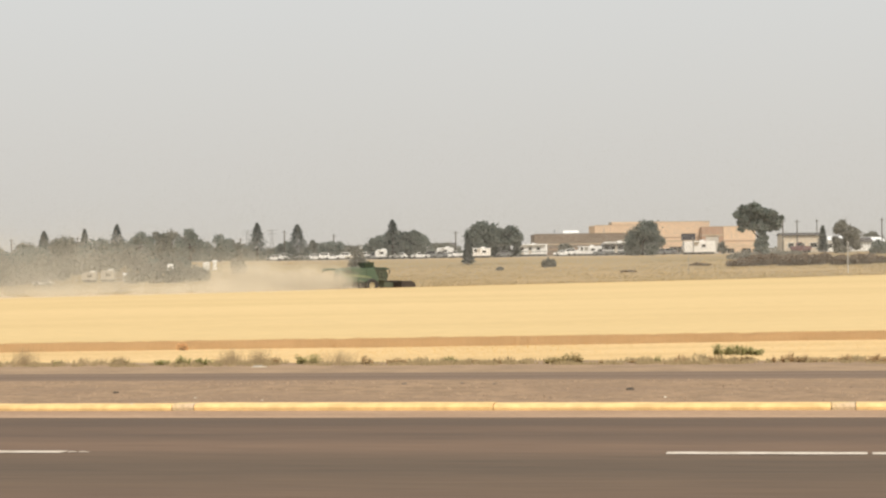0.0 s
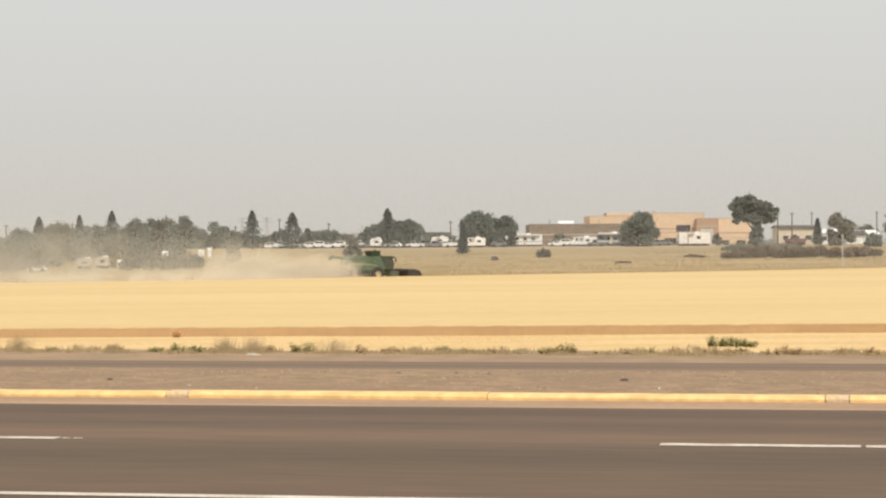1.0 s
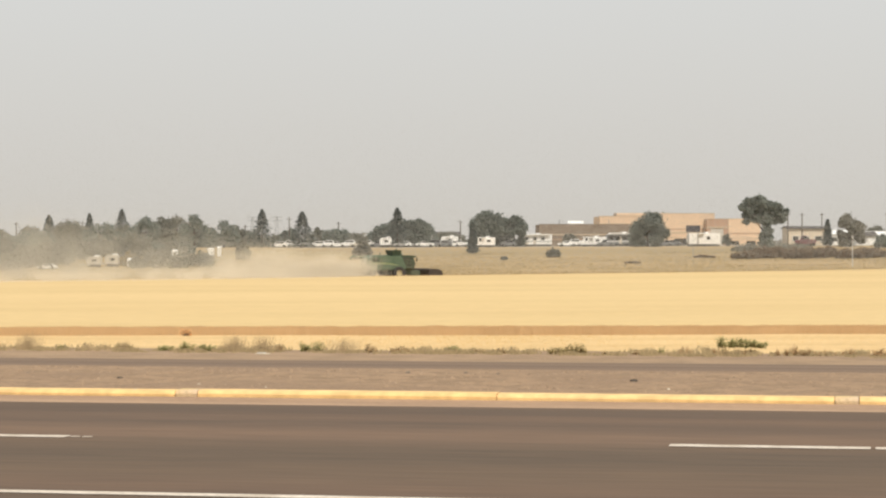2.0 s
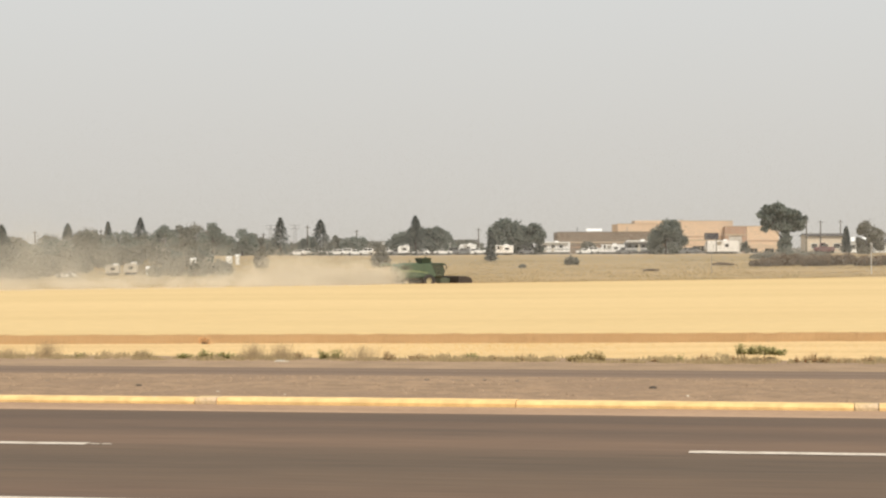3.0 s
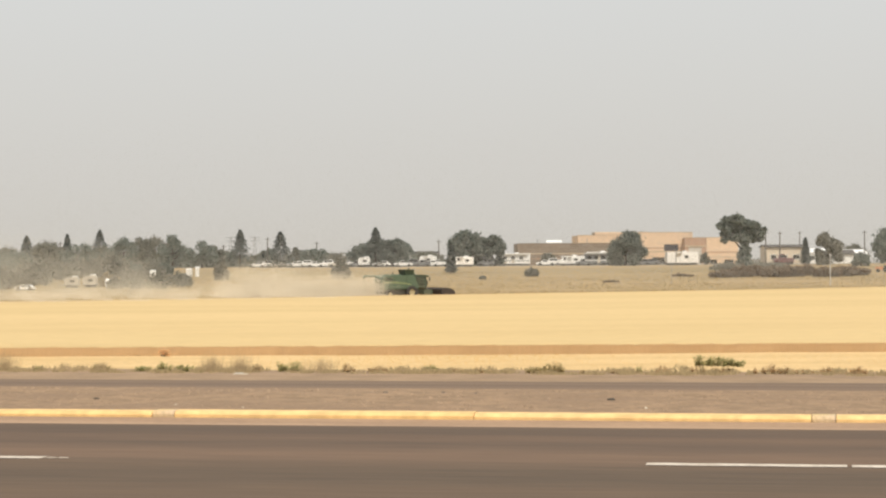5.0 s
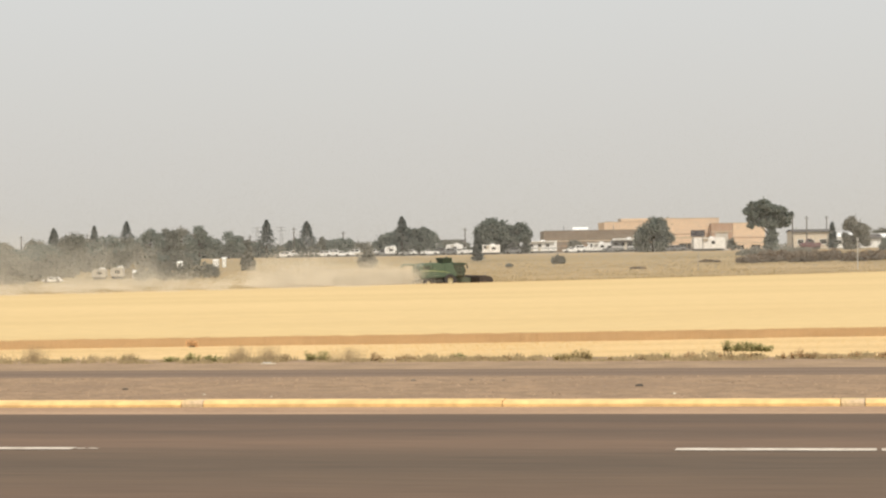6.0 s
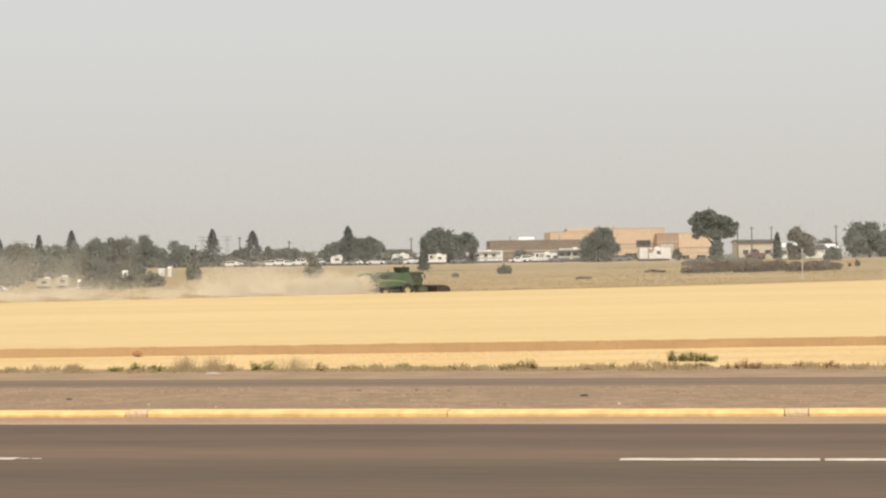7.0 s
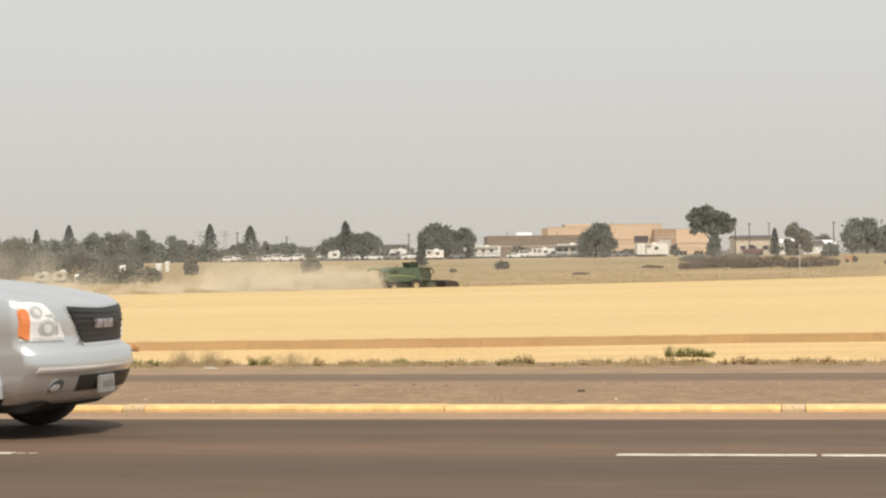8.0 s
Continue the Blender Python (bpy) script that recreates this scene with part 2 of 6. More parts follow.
BEIGE_PAINT = mat("beige vehicle paint", (0.60, 0.54, 0.44), (0.52, 0.46, 0.37), 1.0, 0.5)
GREY_PAINT = mat("grey vehicle paint", (0.20, 0.20, 0.20), (0.15, 0.15, 0.15), 1.0, 0.4)
RED_PAINT = mat("faded red paint", (0.19, 0.08, 0.08), (0.13, 0.06, 0.07), 1.0, 0.5)
ORANGE_PAINT = mat("orange machine paint", (0.60, 0.28, 0.14), (0.5, 0.22, 0.10), 1.0, 0.5)
BLUE_SIGN = mat("dark sign board", (0.055, 0.05, 0.06), (0.045, 0.04, 0.05), 1.0, 0.6)
TAN_WALL = mat("tan block wall", (0.72, 0.54, 0.38), (0.67, 0.50, 0.35), 0.5, 0.9, 0.1, 6)
BROWN_WALL = mat("brown brick wall", (0.25, 0.195, 0.148), (0.21, 0.165, 0.125), 0.6, 0.9, 0.1, 6)
ROSE_WALL = mat("rose brick wall", (0.46, 0.31, 0.225), (0.41, 0.275, 0.195), 0.6, 0.9, 0.1, 6)
TAN_TRIM = mat("pale band stone", (0.55, 0.45, 0.33), (0.48, 0.39, 0.28), 1, 0.8)
ROOF_DARK = mat("dark roofing", (0.09, 0.08, 0.07), (0.07, 0.06, 0.055), 1, 0.9, 0.1, 8)
ROOF_METAL = mat("pale roof metal", (0.86, 0.85, 0.82), (0.80, 0.79, 0.76), 1, 0.5)
BEIGE_WALL = mat("beige siding", (0.672, 0.570, 0.438), (0.588, 0.492, 0.372), 1, 0.9)
WHITE_WALL = mat("white siding", (0.912, 0.890, 0.837), (0.837, 0.816, 0.753), 1, 0.8, 0, 8)
WINDOW_DARK = glass_material("dark window", (0.05, 0.045, 0.04))
STONE = mat("stone", (0.20, 0.16, 0.12), (0.13, 0.10, 0.08), 4, 0.9, 0.4, 20)
STONE_DARK = mat("dark clod", (0.07, 0.055, 0.042), (0.05, 0.04, 0.03), 4, 0.9, 0.4, 20)
STONE_PALE = mat("pale stone", (0.62, 0.54, 0.42), (0.50, 0.43, 0.33), 4, 0.9, 0.4, 20)
VEIL = dust_material("old dust veil", (0.545, 0.490, 0.390), (0.575, 0.520, 0.418))
DUST = dust_material("dust", (0.640, 0.548, 0.408), (0.670, 0.582, 0.445))
SMOKE = dust_material("smoke haze", (0.342, 0.326, 0.290), (0.357, 0.341, 0.305))


# ---- mesh tools ----
def mesh_ob(name, bm, material, smooth=False):
    me = bpy.data.meshes.new(name)
    bm.normal_update()
    bm.to_mesh(me)
    bm.free()
    for m in material if isinstance(material, (list, tuple)) else [material]:
        me.materials.append(m)
    if smooth:
        for p in me.polygons:
            p.use_smooth = True
    return new(name, me)


def part(name, bm, material, parent, label="", at=None, smooth=False):
    ob = mesh_ob(name, bm, material, smooth)
    ob.parent = parent
    if at is not None:
        ob.matrix_basis = at
    return tagged(ob, label)


def from_arrays(name, verts, faces, material):
    me = bpy.data.meshes.new(name)
    me.from_pydata([tuple(v) for v in verts], [], [tuple(f) for f in faces])
    me.materials.append(material)
    return new(name, me)


def flecks(name, c, size, rnd, material):
    """One mesh of loose three-cornered flecks turned towards the camera, round the places c."""
    n = len(c)
    face = np.array(VIEWER_WAY) + rnd.normal(0, 0.25, (n, 3))
    face /= np.linalg.norm(face, axis=1)[:, None]
    u = np.cross(face, rnd.normal(size=(n, 3)))
    u /= np.linalg.norm(u, axis=1)[:, None] + 1e-9
    v = np.cross(face, u)
    s = 0.73 * size * rnd.uniform(0.65, 1.35, n)[:, None]
    verts = np.stack([c - u * s, c + u * s + v * s * 0.4, c - u * s * 0.2 + v * s * 1.3], 1).reshape(-1)
    me = bpy.data.meshes.new(name)
    me.vertices.add(n * 3)
    me.vertices.foreach_set("co", verts.astype(np.float32))
    me.loops.add(n * 3)
    me.loops.foreach_set("vertex_index", np.arange(n * 3, dtype=np.int32))
    me.polygons.add(n)
    me.polygons.foreach_set("loop_start", np.arange(0, n * 3, 3, dtype=np.int32))
    me.update(calc_edges=True)
    me.materials.append(material)
    return new(name, me)


def box(bm, x0, x1, y0, y1, z0, z1, bevel=0.0):
    vs = [bm.verts.new((x, y, z)) for x in (x0, x1) for y in (y0, y1) for z in (z0, z1)]
    fs = [bm.faces.new([vs[i] for i in q]) for q in ((0, 1, 3, 2), (4, 6, 7, 5), (0, 4, 5, 1), (2, 3, 7, 6), (0, 2, 6, 4), (1, 5, 7, 3))]
    if bevel:
        bmesh.ops.bevel(bm, geom=list({e for f in fs for e in f.edges}), offset=bevel, segments=2, profile=0.6, affect="EDGES")
    return bm


def prism(bm, outline, y0, y1, bevel=0.0):
    """A side outline of (x, z) points drawn out from y0 to y1."""
    a = [bm.verts.new((x, y0, z)) for x, z in outline]
    b = [bm.verts.new((x, y1, z)) for x, z in outline]
    n = len(outline)
    fs = [bm.faces.new(a), bm.faces.new(b[::-1])]
    for i in range(n):
        fs.append(bm.faces.new((a[i], b[i], b[(i + 1) % n], a[(i + 1) % n])))
    if bevel:
        bmesh.ops.bevel(bm, geom=list({e for f in fs for e in f.edges}), offset=bevel, segments=2, profile=0.6, affect="EDGES")
    bmesh.ops.recalc_face_normals(bm, faces=bm.faces)
    return bm


def tube(bm, a, b, r0, r1=None, seg=8, caps=True):
    a, b = Vector(a), Vector(b)
    r1 = r0 if r1 is None else r1
    q = (b - a).to_track_quat("Z", "Y")
    ra = [bm.verts.new(a + q @ Vector((math.cos(i * math.tau / seg) * r0, math.sin(i * math.tau / seg) * r0, 0))) for i in range(seg)]
    rb = [bm.verts.new(b + q @ Vector((math.cos(i * math.tau / seg) * r1, math.sin(i * math.tau / seg) * r1, 0))) for i in range(seg)]
    for i in range(seg):
        bm.faces.new((ra[i], ra[(i + 1) % seg], rb[(i + 1) % seg], rb[i]))
    if caps:
        bm.faces.new(ra[::-1])
        bm.faces.new(rb)
    return bm


def ring_body(bm, profile, seg=24, caps=True):
    """A body of revolution round the y axis, from (radius, y) points."""
    rows = [[bm.verts.new((r * math.cos(i * math.tau / seg), y, r * math.sin(i * math.tau / seg))) for i in range(seg)] for r, y in profile]
    for a, b in zip(rows, rows[1:]):
        for i in range(seg):
            bm.faces.new((a[i], a[(i + 1) % seg], b[(i + 1) % seg], b[i]))
    if caps:
        for row in (rows[0], rows[-1]):
            bm.faces.new(row)
    bmesh.ops.recalc_face_normals(bm, faces=bm.faces)
    return bm


# ---- the lie of the land ----
TURN = radians(10.6)  # the road runs at this angle to the view, nearer on the right
RC, RS = math.cos(TURN), math.sin(TURN)
ROAD_POSE = pose(0, 0, 0, 0, 0, -10.6)  # road space: x along the road, y across it


def ease(t):
    t = max(0.0, min(1.0, t))
    return t * t * (3 - 2 * t)


def field_z(x, y):
    """The low field, and the rise behind it to the town."""
    k = ease((y - 345) / 155)
    return -0.009 * max(0, min(2000, y - 550)) + (-4.39 + 0.004 * max(-150, min(150, x))) * (1 - k) + (-0.45 + 0.003 * max(-150, min(150, x))) * k


def ground_z(x, y):
    p = x * RS + y * RC
    if p < 21.6:
        return -0.12
    if p < 26.5:
        return -0.10
    if p < 38.5:
        return -0.12 - 0.30 * (p - 26.5) / 12
    return -0.42 + (field_z(x, y) + 0.42) * ease((p - 38.5) / 22) + 0.05 * noise.noise((x * 0.3, y * 0.3, 0)) * (1 if p > 40 else 0)


def build_ground():
    ps = [-1500, -500, -150, -40, -10, 0, 10, 21, 26, 33, 37.5, 38.5, 40, 42, 44, 47, 50, 53, 56, 59, 61, 65, 75, 90, 105, 120]
    ps += [120 + 8 * i for i in range(1, 56)] + [600, 680, 800, 1000, 1400, 2000, 3000, 4400]
    ss = [-4000, -2500, -1500, -900, -600, -400, -300] + [-250 + 10 * i for i in range(46)] + [260, 320, 400, 600, 900, 1500, 2500, 4000]
    verts, faces, kinds = [], [], []
    for p in ps:
        for s in ss:
            x, y = s * RC + p * RS, -s * RS + p * RC
            verts.append((x, y, ground_z(x, y)))
    n = len(ss)
    for i in range(len(ps) - 1):
        for j in range(n - 1):
            a = i * n + j
            faces.append((a, a + 1, a + n + 1, a + n))
            x = sum(verts[k][0] for k in faces[-1]) / 4
            y = sum(verts[k][1] for k in faces[-1]) / 4
            p = x * RS + y * RC
            kinds.append(0 if p < 38 else 1 if p < 62 else 2 if y < 325 + 0.466 * x and y < 420 else 4 if 492 < y < 620 and x > -35 else 3)
    me = bpy.data.meshes.new("ground")
    me.from_pydata(verts, [], faces)
    for m in (SHOULDER, BANK, STUBBLE, DRY_GRASS, LOT):
        me.materials.append(m)
    me.polygons.foreach_set("material_index", kinds)
    tagged(new("ground", me), "gently rolling ground of dirt, stubble and dry grass", "ground", kind="structure")


def strip(name, across, s0, s1, material, label, category, step=4.0, lift=0.0):
    """A paved strip along the road: across is its cross-section of (y, z) points from the near side, with a thickness below."""
    bm = bmesh.new()
    n = max(1, int((s1 - s0) / step))
    rows = []
    for i in range(n + 1):
        s = s0 + (s1 - s0) * i / n
        low = min(z for _, z in across) - 0.12
        rows.append([bm.verts.new((s, y, z + lift)) for y, z in across] + [bm.verts.new((s, across[-1][0], low)), bm.verts.new((s, across[0][0], low))])
    m = len(rows[0])
    for a, b in zip(rows, rows[1:]):
        for j in range(m):
            bm.faces.new((a[j], b[j], b[(j + 1) % m], a[(j + 1) % m]))
    bm.faces.new(rows[0])
    bm.faces.new(rows[-1][::-1])
    bmesh.ops.recalc_face_normals(bm, faces=bm.faces)
    ob = mesh_ob(name, bm, material)
    ob.matrix_basis = ROAD_POSE
    return tagged(ob, label, category, kind="structure")


def build_road():
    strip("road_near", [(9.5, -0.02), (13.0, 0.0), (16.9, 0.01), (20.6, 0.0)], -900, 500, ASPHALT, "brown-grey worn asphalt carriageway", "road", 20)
    strip("gutter", [(20.603, 0.0), (21.1, -0.012), (21.497, 0.0)], -900, 500, CONCRETE, "dusty tan concrete gutter beside the kerb", "gutter", 20)
    bm = bmesh.new()
    rnd = random.Random(5)
    ss = [-900, -400, -150, -60] + [-40 + 0.5 * i for i in range(121)] + [40, 100, 250, 500]
    ys = [21.73 + i * 0.39 for i in range(13)]
    grid = []
    for s in ss:
        grid.append([bm.verts.new((s, y, 0.055 - 0.045 * ease((y - 24.6) / 1.8) + (0.018 * (rnd.random() - 0.5) if 0 < k < 12 else 0))) for k, y in enumerate(ys)])
    for a, b in zip(grid, grid[1:]):
        for j in range(12):
            bm.faces.new((a[j], b[j], b[j + 1], a[j + 1]))
    ob = mesh_ob("median", bm, GRAVEL)
    ob.matrix_basis = ROAD_POSE
    tagged(ob, "gravelly dirt median between the carriageways", "median", kind="structure")
    strip("road_far", [(26.4, 0.0), (30.0, -0.14), (33.7, -0.30)], -900, 500, ASPHALT_OLD, "dusty asphalt far carriageway falling away", "road", 20)
    bm = bmesh.new()
    ss = [-900, -300, -80] + [-50 + 0.8 * i for i in range(101)] + [60, 200, 500]
    ys = [33.7, 34.4, 35.2, 36.0, 36.8, 37.6, 38.4]
    grid = [[bm.verts.new((s, y, -0.302 - 0.015 * (y - 33.7) + (0.03 * noise.noise((s * 0.6, y, 3)) if k > 1 else 0))) for k, y in enumerate(ys)] for s in ss]
    for a, b in zip(grid, grid[1:]):
        for j in range(len(ys) - 1):
            bm.faces.new((a[j], b[j], b[j + 1], a[j + 1]))
    ob = mesh_ob("shoulder", bm, SHOULDER)
    ob.matrix_basis = ROAD_POSE
    tagged(ob, "pale dusty dirt shoulder with weeds", "road shoulder", kind="structure")


def build_road_paint():
    """Lane dashes 3 m long, 4.6 m apart, and the solid line at the near edge."""
    for k in range(-14, 8):
        bm = bmesh.new()
        s0 = -1.36 + 7.6 * k
        rnd = random.Random(k + 40)
        for a, b in ((0, 1.445), (1.48, 3.0)):
            n = 8
            lo = [bm.verts.new((s0 + a + (b - a) * i / n, 16.80 + rnd.uniform(0, 0.018), 0.0145)) for i in range(n + 1)]
            hi = [bm.verts.new((s0 + a + (b - a) * i / n, 17.0 - rnd.uniform(0, 0.018), 0.0145)) for i in range(n + 1)]
            for i in range(n):
                bm.faces.new((lo[i], lo[i + 1], hi[i + 1], hi[i]))
        for a, b in ((3.03, 3.10), (3.12, 3.2)):  # worn tail
            bm.faces.new([bm.verts.new((s0 + x, y, 0.0145)) for x, y in ((a, 16.86), (b, 16.87), (b, 16.92), (a, 16.94))])
        ob = mesh_ob("lane_dash", bm, LINE_PAINT)
        ob.matrix_basis = ROAD_POSE
        tagged(ob, "worn white lane dash painted on the asphalt", "road marking", "lane dashes", "structure")
    bm = bmesh.new()
    rnd = random.Random(3)
    n = 300
    lo = [bm.verts.new((-90 + 0.5 * i, 13.17 + rnd.uniform(0, 0.012), 0.0055)) for i in range(n)]
    hi = [bm.verts.new((-90 + 0.5 * i, 13.33 - rnd.uniform(0, 0.012), 0.0055)) for i in range(n)]
    for i in range(n - 1):
        bm.faces.new((lo[i], lo[i + 1], hi[i + 1], hi[i]))
    ob = mesh_ob("edge_line", bm, LINE_PAINT)
    ob.matrix_basis = ROAD_POSE
    tagged(ob, "white solid edge line painted on the asphalt", "road marking", kind="structure")


def build_kerb():
    kerb = tagged(new("kerb"), "low yellow painted concrete median kerb, worn at the joints", "kerb", kind="structure")
    kerb.matrix_basis = ROAD_POSE
    shape = [(21.5, -0.1), (21.5, 0.028), (21.52, 0.052), (21.55, 0.06), (21.74, 0.06), (21.74, -0.1)]

    def piece(length, material):
        bm = bmesh.new()
        a = [bm.verts.new((0.004, y, z)) for y, z in shape]
        b = [bm.verts.new((length - 0.004, y, z)) for y, z in shape]
        for i in range(6):
            bm.faces.new((a[i], b[i], b[(i + 1) % 6], a[(i + 1) % 6]))
        bm.faces.new(a)
        bm.faces.new(b[::-1])
        bmesh.ops.recalc_face_normals(bm, faces=bm.faces)
        me = bpy.data.meshes.new("kerb_stone")
        bm.to_mesh(me)
        bm.free()
        me.materials.append(material)
        return me

    long, short, patch = piece(3.14, KERB_PAINT), piece(2.92, KERB_PAINT), piece(0.22, KERB_BARE)
    for k in range(-36, 24):
        s = -0.216 + 3.14 * k
        worn = k % 2 == 0
        for me, x in (((short, s + 0.22), (patch, s)) if worn else ((long, s),)):
            ob = new("kerb_stone", me)
            ob.parent = kerb
            ob.location = (x, 0, 0.004 * math.sin(k * 2.7))


build_ground()
build_road()
build_road_paint()
build_kerb()


# ---- wheat ----
def wheat_top(x, y):
    return field_z(x, y) + 0.62 + 0.025 * noise.noise((x * 0.25, y * 0.25, 7)) + 0.012 * noise.noise((x * 1.3, y * 1.3, 9))


def wheat_near(x):
    return 141 - 0.075 * x + 0.8 * noise.noise((x * 0.035, 2, 0)) + 0.35 * noise.noise((x * 0.2, 5, 0))


def wheat_far(x):
    return 328.4 + 0.466 * x + 0.25 * noise.noise((x * 0.3, 8, 0))


def build_wheat():
    xs = [-140 + 1.0 * i for i in range(311)]
    ts = [0, 0.004, 0.01, 0.018, 0.028, 0.04, 0.055, 0.07, 0.09, 0.11, 0.135, 0.16, 0.19, 0.22, 0.25, 0.29, 0.33, 0.38, 0.43, 0.48, 0.54, 0.6, 0.66, 0.72, 0.78, 0.84, 0.9, 0.95, 1.0]
    verts, faces = [], []
    for x in xs:
        y0, y1 = wheat_near(x) + 0.25, max(wheat_near(x) + 20, wheat_far(x))
        verts.append((x, y0, field_z(x, y0) - 0.05))
        for t in ts:
            y = y0 + (y1 - y0) * t
            verts.append((x, y, wheat_top(x, y) - (0.12 if t == 0 else 0.03)))
        verts.append((x, y1, field_z(x, y1) - 0.05))
    m = len(ts) + 2
    for i in range(len(xs) - 1):
        for j in range(m - 1):
            a = i * m + j
            faces.append((a, a + m, a + m + 1, a + 1))
    ob = from_arrays("wheat_canopy", verts, faces, WHEAT)
    tagged(ob, "dense standing ripe golden wheat field", "wheat", kind="stuff")
    rnd = np.random.RandomState(4)
    verts, faces = [], []

    def blade(x, y, h, w, lean):
        z = field_z(x, y) - 0.03
        k = len(verts)
        verts.extend([(x - w, y, z), (x + w, y, z), (x + lean + w * 1.3, y - 0.02, z + h * 0.85), (x + lean * 1.2, y - 0.03, z + h), (x + lean - w * 1.3, y - 0.02, z + h * 0.85)])
        faces.append((k, k + 1, k + 2, k + 3, k + 4))

    for _ in range(62000):
        x = rnd.uniform(-44, 46)
        y = wheat_near(x) + abs(rnd.normal(0, 0.14)) - 0.1
        clump = 0.5 + 0.5 * noise.noise((x * 0.9, 1, 4))
        blade(x, y, 0.54 + 0.10 * clump - 0.26 * rnd.uniform() ** 2 + rnd.uniform(-0.02, 0.06), rnd.uniform(0.006, 0.014), rnd.uniform(-0.12, 0.12))
    for _ in range(16000):
        x = rnd.uniform(-70, 85)
        y = wheat_far(x) - abs(rnd.normal(0, 0.8))
        blade(x, y, 0.64 + rnd.uniform(-0.06, 0.07), rnd.uniform(0.015, 0.04), rnd.uniform(-0.06, 0.06))
    ob = from_arrays("wheat_stalks", verts, faces, WHEAT_STALK)
    tagged(ob, "brown-gold wheat stalks along the field edge", "wheat", kind="stuff")
    verts, faces = [], []
    for _ in range(16000):
        y = 145 + 60 * rnd.uniform(0, 1) ** 1.5
        x = rnd.uniform(-0.24, 0.26) * y
        blade(x, y, 0.60 + rnd.uniform(-0.05, 0.05), rnd.uniform(0.02, 0.05), rnd.uniform(-0.06, 0.06))
    ob = from_arrays("wheat_ears", verts, faces, WHEAT_EAR)
    tagged(ob, "pale gold wheat ears over the canopy", "wheat", kind="stuff")
    # rows of short cut stubble before the stand
    verts, faces = [], []
    for _ in range(14000):
        x = rnd.uniform(-36, 38)
        y = rnd.uniform(112, wheat_near(x) - 0.4)
        h, w = rnd.uniform(0.02, 0.07), rnd.uniform(0.02, 0.05)
        z = field_z(x, y) - 0.02
        k = len(verts)
        verts.extend([(x - w, y, z), (x + w, y, z), (x + rnd.uniform(-0.04, 0.04), y, z + h)])
        faces.append((k, k + 1, k + 2))
    ob = from_arrays("stubble_stalks", verts, faces, WHEAT_EAR)
    tagged(ob, "pale cut straw stubble beside the wheat", "stubble", kind="stuff")


build_wheat()


# ---- plants ----
def leaf_cloud(rnd, lobes, count, size):
    """Small leaf sprays spread through lobes (x, y, z, rx, ry, rz), thicker to their skins."""
    weights = np.array([l[3] * l[4] * l[5] for l in lobes]) ** 0.8
    pick = rnd.choice(len(lobes), count, p=weights / weights.sum())
    lob = np.array(lobes)[pick]
    d = rnd.normal(size=(count, 3))
    d /= np.linalg.norm(d, axis=1)[:, None]
    r = rnd.uniform(0.3, 1.0, count) ** 0.5 * rnd.uniform(0.72, 1.25, count)
    r *= np.where(rnd.uniform(0, 1, count) < 0.16, rnd.uniform(1.1, 1.6, count), 1.0)  # stray sprays past the skin
    c = lob[:, :3] + d * lob[:, 3:] * r[:, None]
    u = rnd.normal(size=(count, 3))
    u /= np.linalg.norm(u, axis=1)[:, None]
    v = np.cross(u, rnd.normal(size=(count, 3)))
    v /= np.linalg.norm(v, axis=1)[:, None] + 1e-9
    s = (size * rnd.uniform(0.6, 1.4, count))[:, None]
    verts = np.stack([c - u * s, c + v * s * 0.6, c + u * s, c - v * s * 0.6], 1).reshape(-1, 3)
    faces = np.arange(count * 4).reshape(-1, 4)
    return verts.tolist(), faces.tolist()


def under(name, verts, faces, material, parent):
    ob = from_arrays(name, verts, faces, material)
    ob.parent = parent
    return ob


def broadleaf(x, y, h, w, seed, leaf, label, trunk=0.22, tier=None, leaves=2600):
    rnd = np.random.RandomState(seed)
    tree = tagged(new("tree"), label, "tree")
    tree.location = (x, y, field_z(x, y) - 0.05)
    lobes = tier or []
    if not lobes:
        n = 24 + int(rnd.randint(9))
        for i in range(n):
            a, k = i * 2.4 + rnd.uniform(-0.4, 0.4), rnd.uniform(0, 1)
            zc = h * (trunk + (0.94 - trunk) * (0.10 + 0.74 * k))
            reach = w * 0.5 * (0.95 - 0.68 * abs(k - 0.38)) * rnd.uniform(0.7, 1.15)
            s = w * rnd.uniform(0.10, 0.21)
            lobes.append((math.cos(a) * reach, math.sin(a) * reach, zc, s, s, min(s * 0.95, h - zc)))
        lobes.append((rnd.uniform(-0.1, 0.1) * w, 0, h * 0.86, w * 0.17, w * 0.17, h * 0.13))
    bm = bmesh.new()
    bend = Vector((rnd.uniform(-0.05, 0.05) * w, 0, 0))
    pts = [Vector((0, 0, 0)), bend * 0.5 + Vector((0, 0, h * 0.2)), bend + Vector((0, 0, h * 0.45)), bend * 1.2 + Vector((0, 0, h * 0.75))]
    r = 0.02 * h + 0.02 * w
    for i in range(3):
        tube(bm, pts[i], pts[i + 1], r * (1.25, 0.85, 0.6)[i], r * (0.85, 0.6, 0.22)[i], 7)
    for lo in lobes[:9]:
        a = pts[1].lerp(pts[3], rnd.uniform(0.0, 0.6))
        tube(bm, a, a.lerp(Vector(lo[:3]), 0.85), r * 0.4, r * 0.12, 5)
    part("trunk", bm, BARK, tree)
    v, f = leaf_cloud(rnd, lobes, leaves, 0.13 + 0.018 * w)
    under("crown", v, f, leaf, tree)
    return tree


